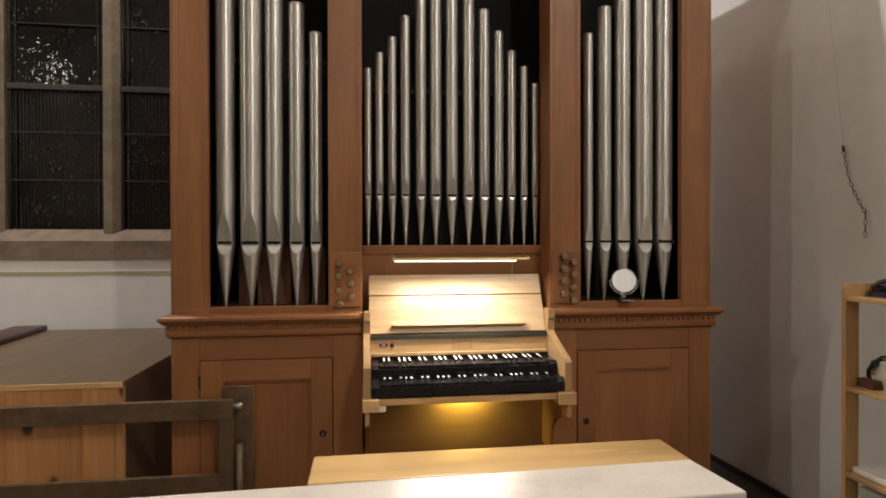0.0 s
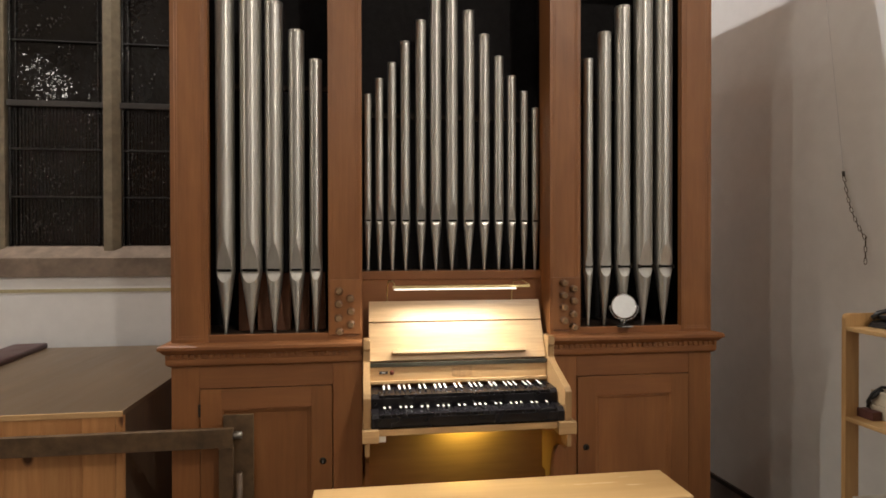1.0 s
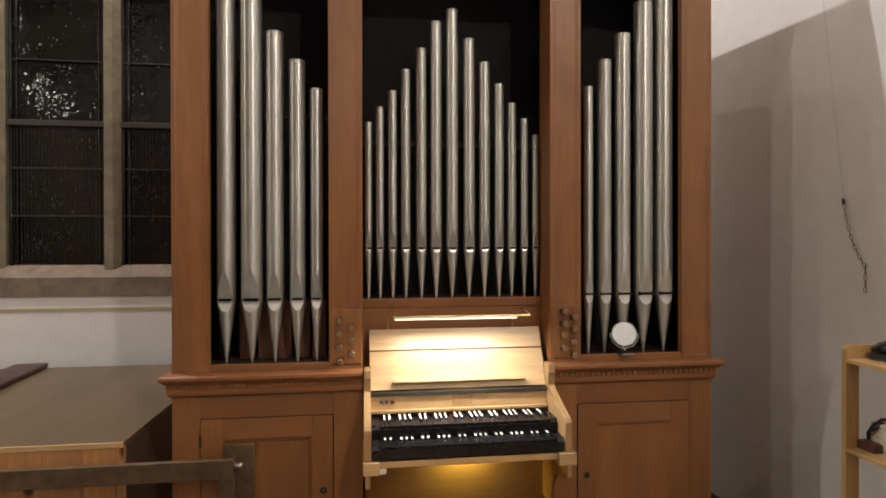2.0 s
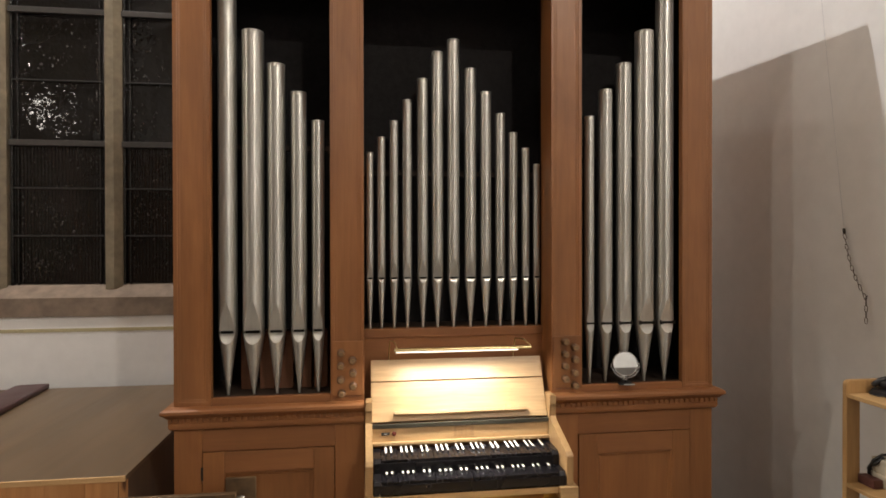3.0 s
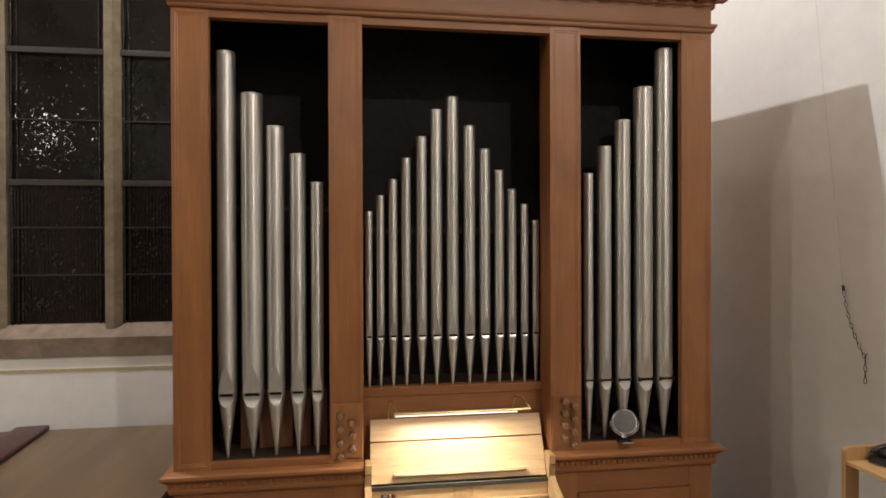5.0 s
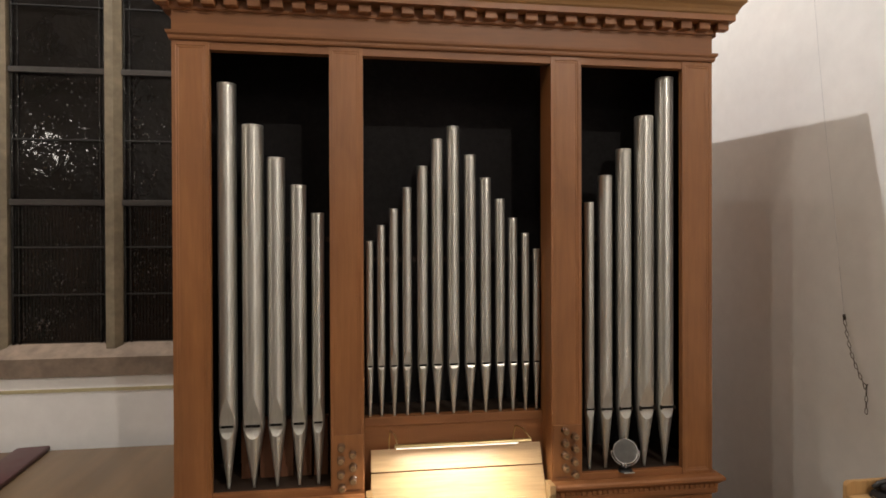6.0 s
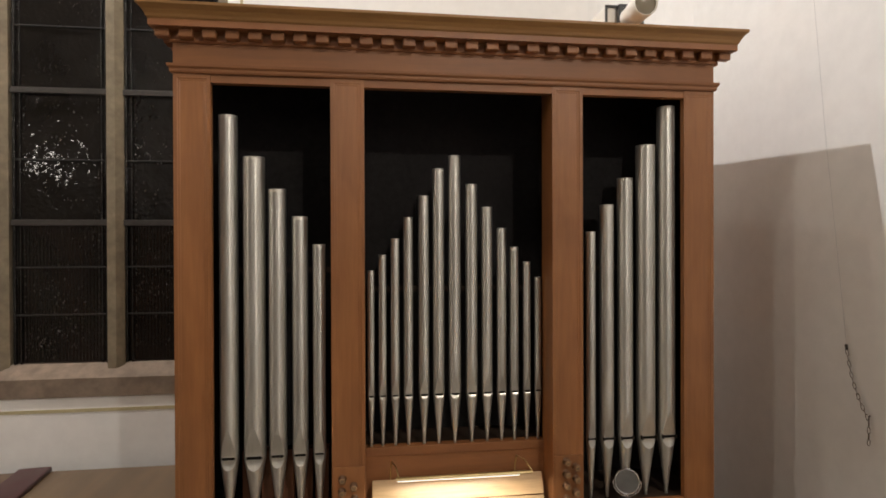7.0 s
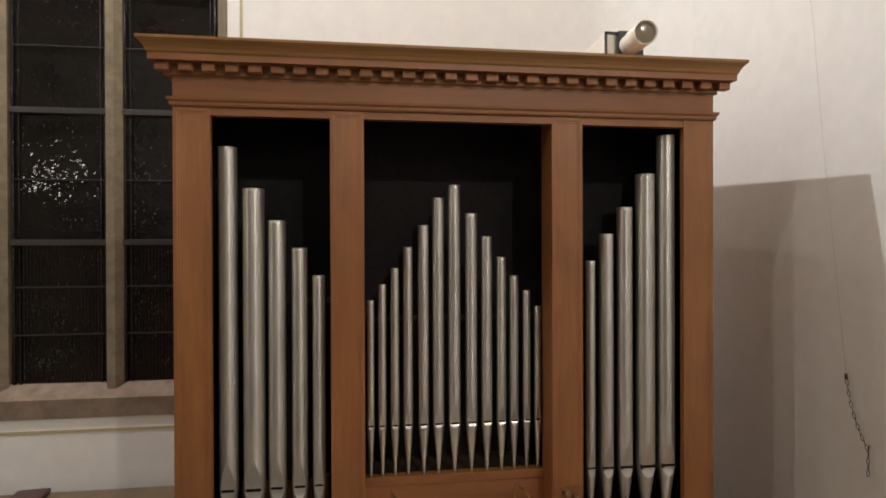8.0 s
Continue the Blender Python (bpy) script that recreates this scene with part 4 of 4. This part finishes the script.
solid("paper_sheet", box(1.640, 1.79, -0.86, -0.66, 1.2525, 1.2555), PAPER, "white paper sheet on the shelf's top board", "paper", place=(1.72, -0.76, 1.2525))
for z0, z1, x0 in ((0.8685, 0.925, 1.698), (0.926, 0.985, 1.702)):
    b = thing("carton_box", (1.80, -0.65, z0), "flat cream cardboard box stacked on the shelf", "box", "cartons on the shelf")
    part("tray", box(x0, 1.94, -0.77, -0.525, z0, z1 - 0.018, 0.002), CARTON, b)
    part("lid", box(x0 - 0.002, 1.942, -0.772, -0.523, z1 - 0.018, z1, 0.003), CARTON, b)
solid("book", box(1.650, 1.694, -0.585, -0.505, 0.8685, 0.905, 0.003), REDBOOK, "red-brown book lying beside the cartons", "book", place=(1.666, -0.55, 0.8685))
solid("flat_case", box(1.628, 1.91, -0.93, -0.505, 0.5005, 0.523, 0.006, None, 3), WHITEPLASTIC, "flat white case lying on a lower board", "case", place=(1.78, -0.75, 0.5005))

part("back_rail", box(1.968, 1.988, SY0 + 0.0225, SY1 - 0.023, 0.502, 0.575, 0.002), BEECH_H, shelf)
cord = thing("black_cord", (1.70, -0.56, 0.987), "tangled black cord hanging over the cartons", "cord")
part("loop", rod([(1.86, -0.60, 0.992), (1.78, -0.575, 0.996), (1.715, -0.56, 1.002), (1.688, -0.545, 0.975), (1.678, -0.53, 0.935), (1.684, -0.527, 0.912)], 0.006, 8), BLACKPLASTIC, cord, smooth=True)
part("loop", rod([(1.712, -0.570, 0.995), (1.690, -0.552, 0.962), (1.694, -0.520, 0.940), (1.712, -0.514, 0.905), (1.722, -0.512, 0.880), (1.745, -0.512, 0.878)], 0.007, 8), BLACKPLASTIC, cord, smooth=True)
part("plug", lathe([(0.0, 0.0), (0.016, 0.004), (0.020, 0.018), (0.013, 0.034), (0.0, 0.038)], Matrix.Translation((1.722, -0.505, 0.869)), 14), BLACKPLASTIC, cord, smooth=True)
handle = [(1.83 + 0.055 * math.cos(radians(a)), -0.62, 0.988 + 0.075 * math.sin(radians(a))) for a in range(0, 181, 15)]
solid("carrying_cord", rod(handle, 0.003, 8), PAPER, "white cord handle on the upper carton", "handle", smooth=True, place=(1.83, -0.62, 0.987))
crate = thing("storage_box", (1.80, -0.72, 0.12), "pale grey-green storage box standing on the bottom board", "box")
part("body", box(1.645, 1.93, -1.02, -0.53, 0.121, 0.445, 0.006), PALEGREEN, crate)
part("lid_edge", box(1.640, 1.935, -1.025, -0.525, 0.400, 0.447, 0.005), PALEGREEN, crate)
part("knob", lathe([(0.0, 0.020), (0.010, 0.018), (0.013, 0.010), (0.006, 0.004), (0.006, 0.0)], Matrix.Translation((1.73, -0.525, 0.424)) @ pose(0, 0, 0, -90), 16), STEEL, crate, smooth=True)

# ---- chain and wire on the wall ----
chain = thing("chain", (1.95, -0.2, 1.6), "rusty chain hanging from a wall hook", "chain")
link = bmesh.new()
ring = []
for i in range(20):
    a = 2 * math.pi * i / 20
    ring.append((0.0056 * math.cos(a), 0.0, 0.0100 * math.sin(a) + (0.0055 if math.sin(a) > 0 else -0.0055)))
link = rod(ring + ring[:1], 0.0017, 6, link)
LINK = meshed("link", link, CHAINMETAL, True)
top, hook = Vector((1.946, -0.118, 1.945)), Vector((1.944, -0.246, 1.628))
n = 13
for i in range(n):
    f = (i + 0.5) / n
    p = top.lerp(hook, f) + Vector((0, 0.018 * math.sin(math.pi * f) * (1 if f < 1 else 0), -0.012 * math.sin(math.pi * f)))
    way = (hook - top).normalized()
    q = way.to_track_quat("Z", "Y") @ Euler((0, 0, radians(90 * (i % 2) + 40))).to_quaternion()
    piece("link", LINK, chain, p, q.to_euler())
for i in range(4):
    piece("link", LINK, chain, hook + Vector((-0.004, -0.004, -0.018 - 0.029 * i)), (0, 0, radians(90 * (i % 2) + 30)))
part("hook", rod([(1.984, -0.212, 1.640), (1.955, -0.236, 1.638), (1.942, -0.246, 1.630)], 0.003, 8), IRON, chain, smooth=True)
part("shackle", rod([(1.948, -0.116, 1.945), (1.946, -0.114, 1.972)], 0.007, 10), IRON, chain, smooth=True)
solid("wire", rod([(1.947, -0.114, 1.97), (1.950, -0.050, 2.48), (1.954, 0.022, 3.02), (1.955, 0.100, 3.76), (1.945, 0.34, 6.0), (1.915, 0.82, TOP)], 0.0008, 6), INKGREY, "thin wire running up the white wall", "wire", smooth=True, place=(1.95, -0.1, 1.97))

# ---- hall lamps: unseen pendants added at each light ----
for (x, y, z), watts, radius, colour in HALL_LAMPS:
    h = thing("unseen_pendant", (x, y, z + radius + 0.12), "unseen small pendant lamp added at a hall light", "lamp", "hall lamps")
    part("cord", rod([(x, y, z + radius + 0.12), (x, y, TOP)], 0.006, 6), IRON, h)
    part("cap", lathe([(0.0, z + radius + 0.14), (0.03, z + radius + 0.12), (0.05, z + radius + 0.05), (0.0, z + radius + 0.05)], Matrix.Translation((x, y, 0)), 16), IRON, h)
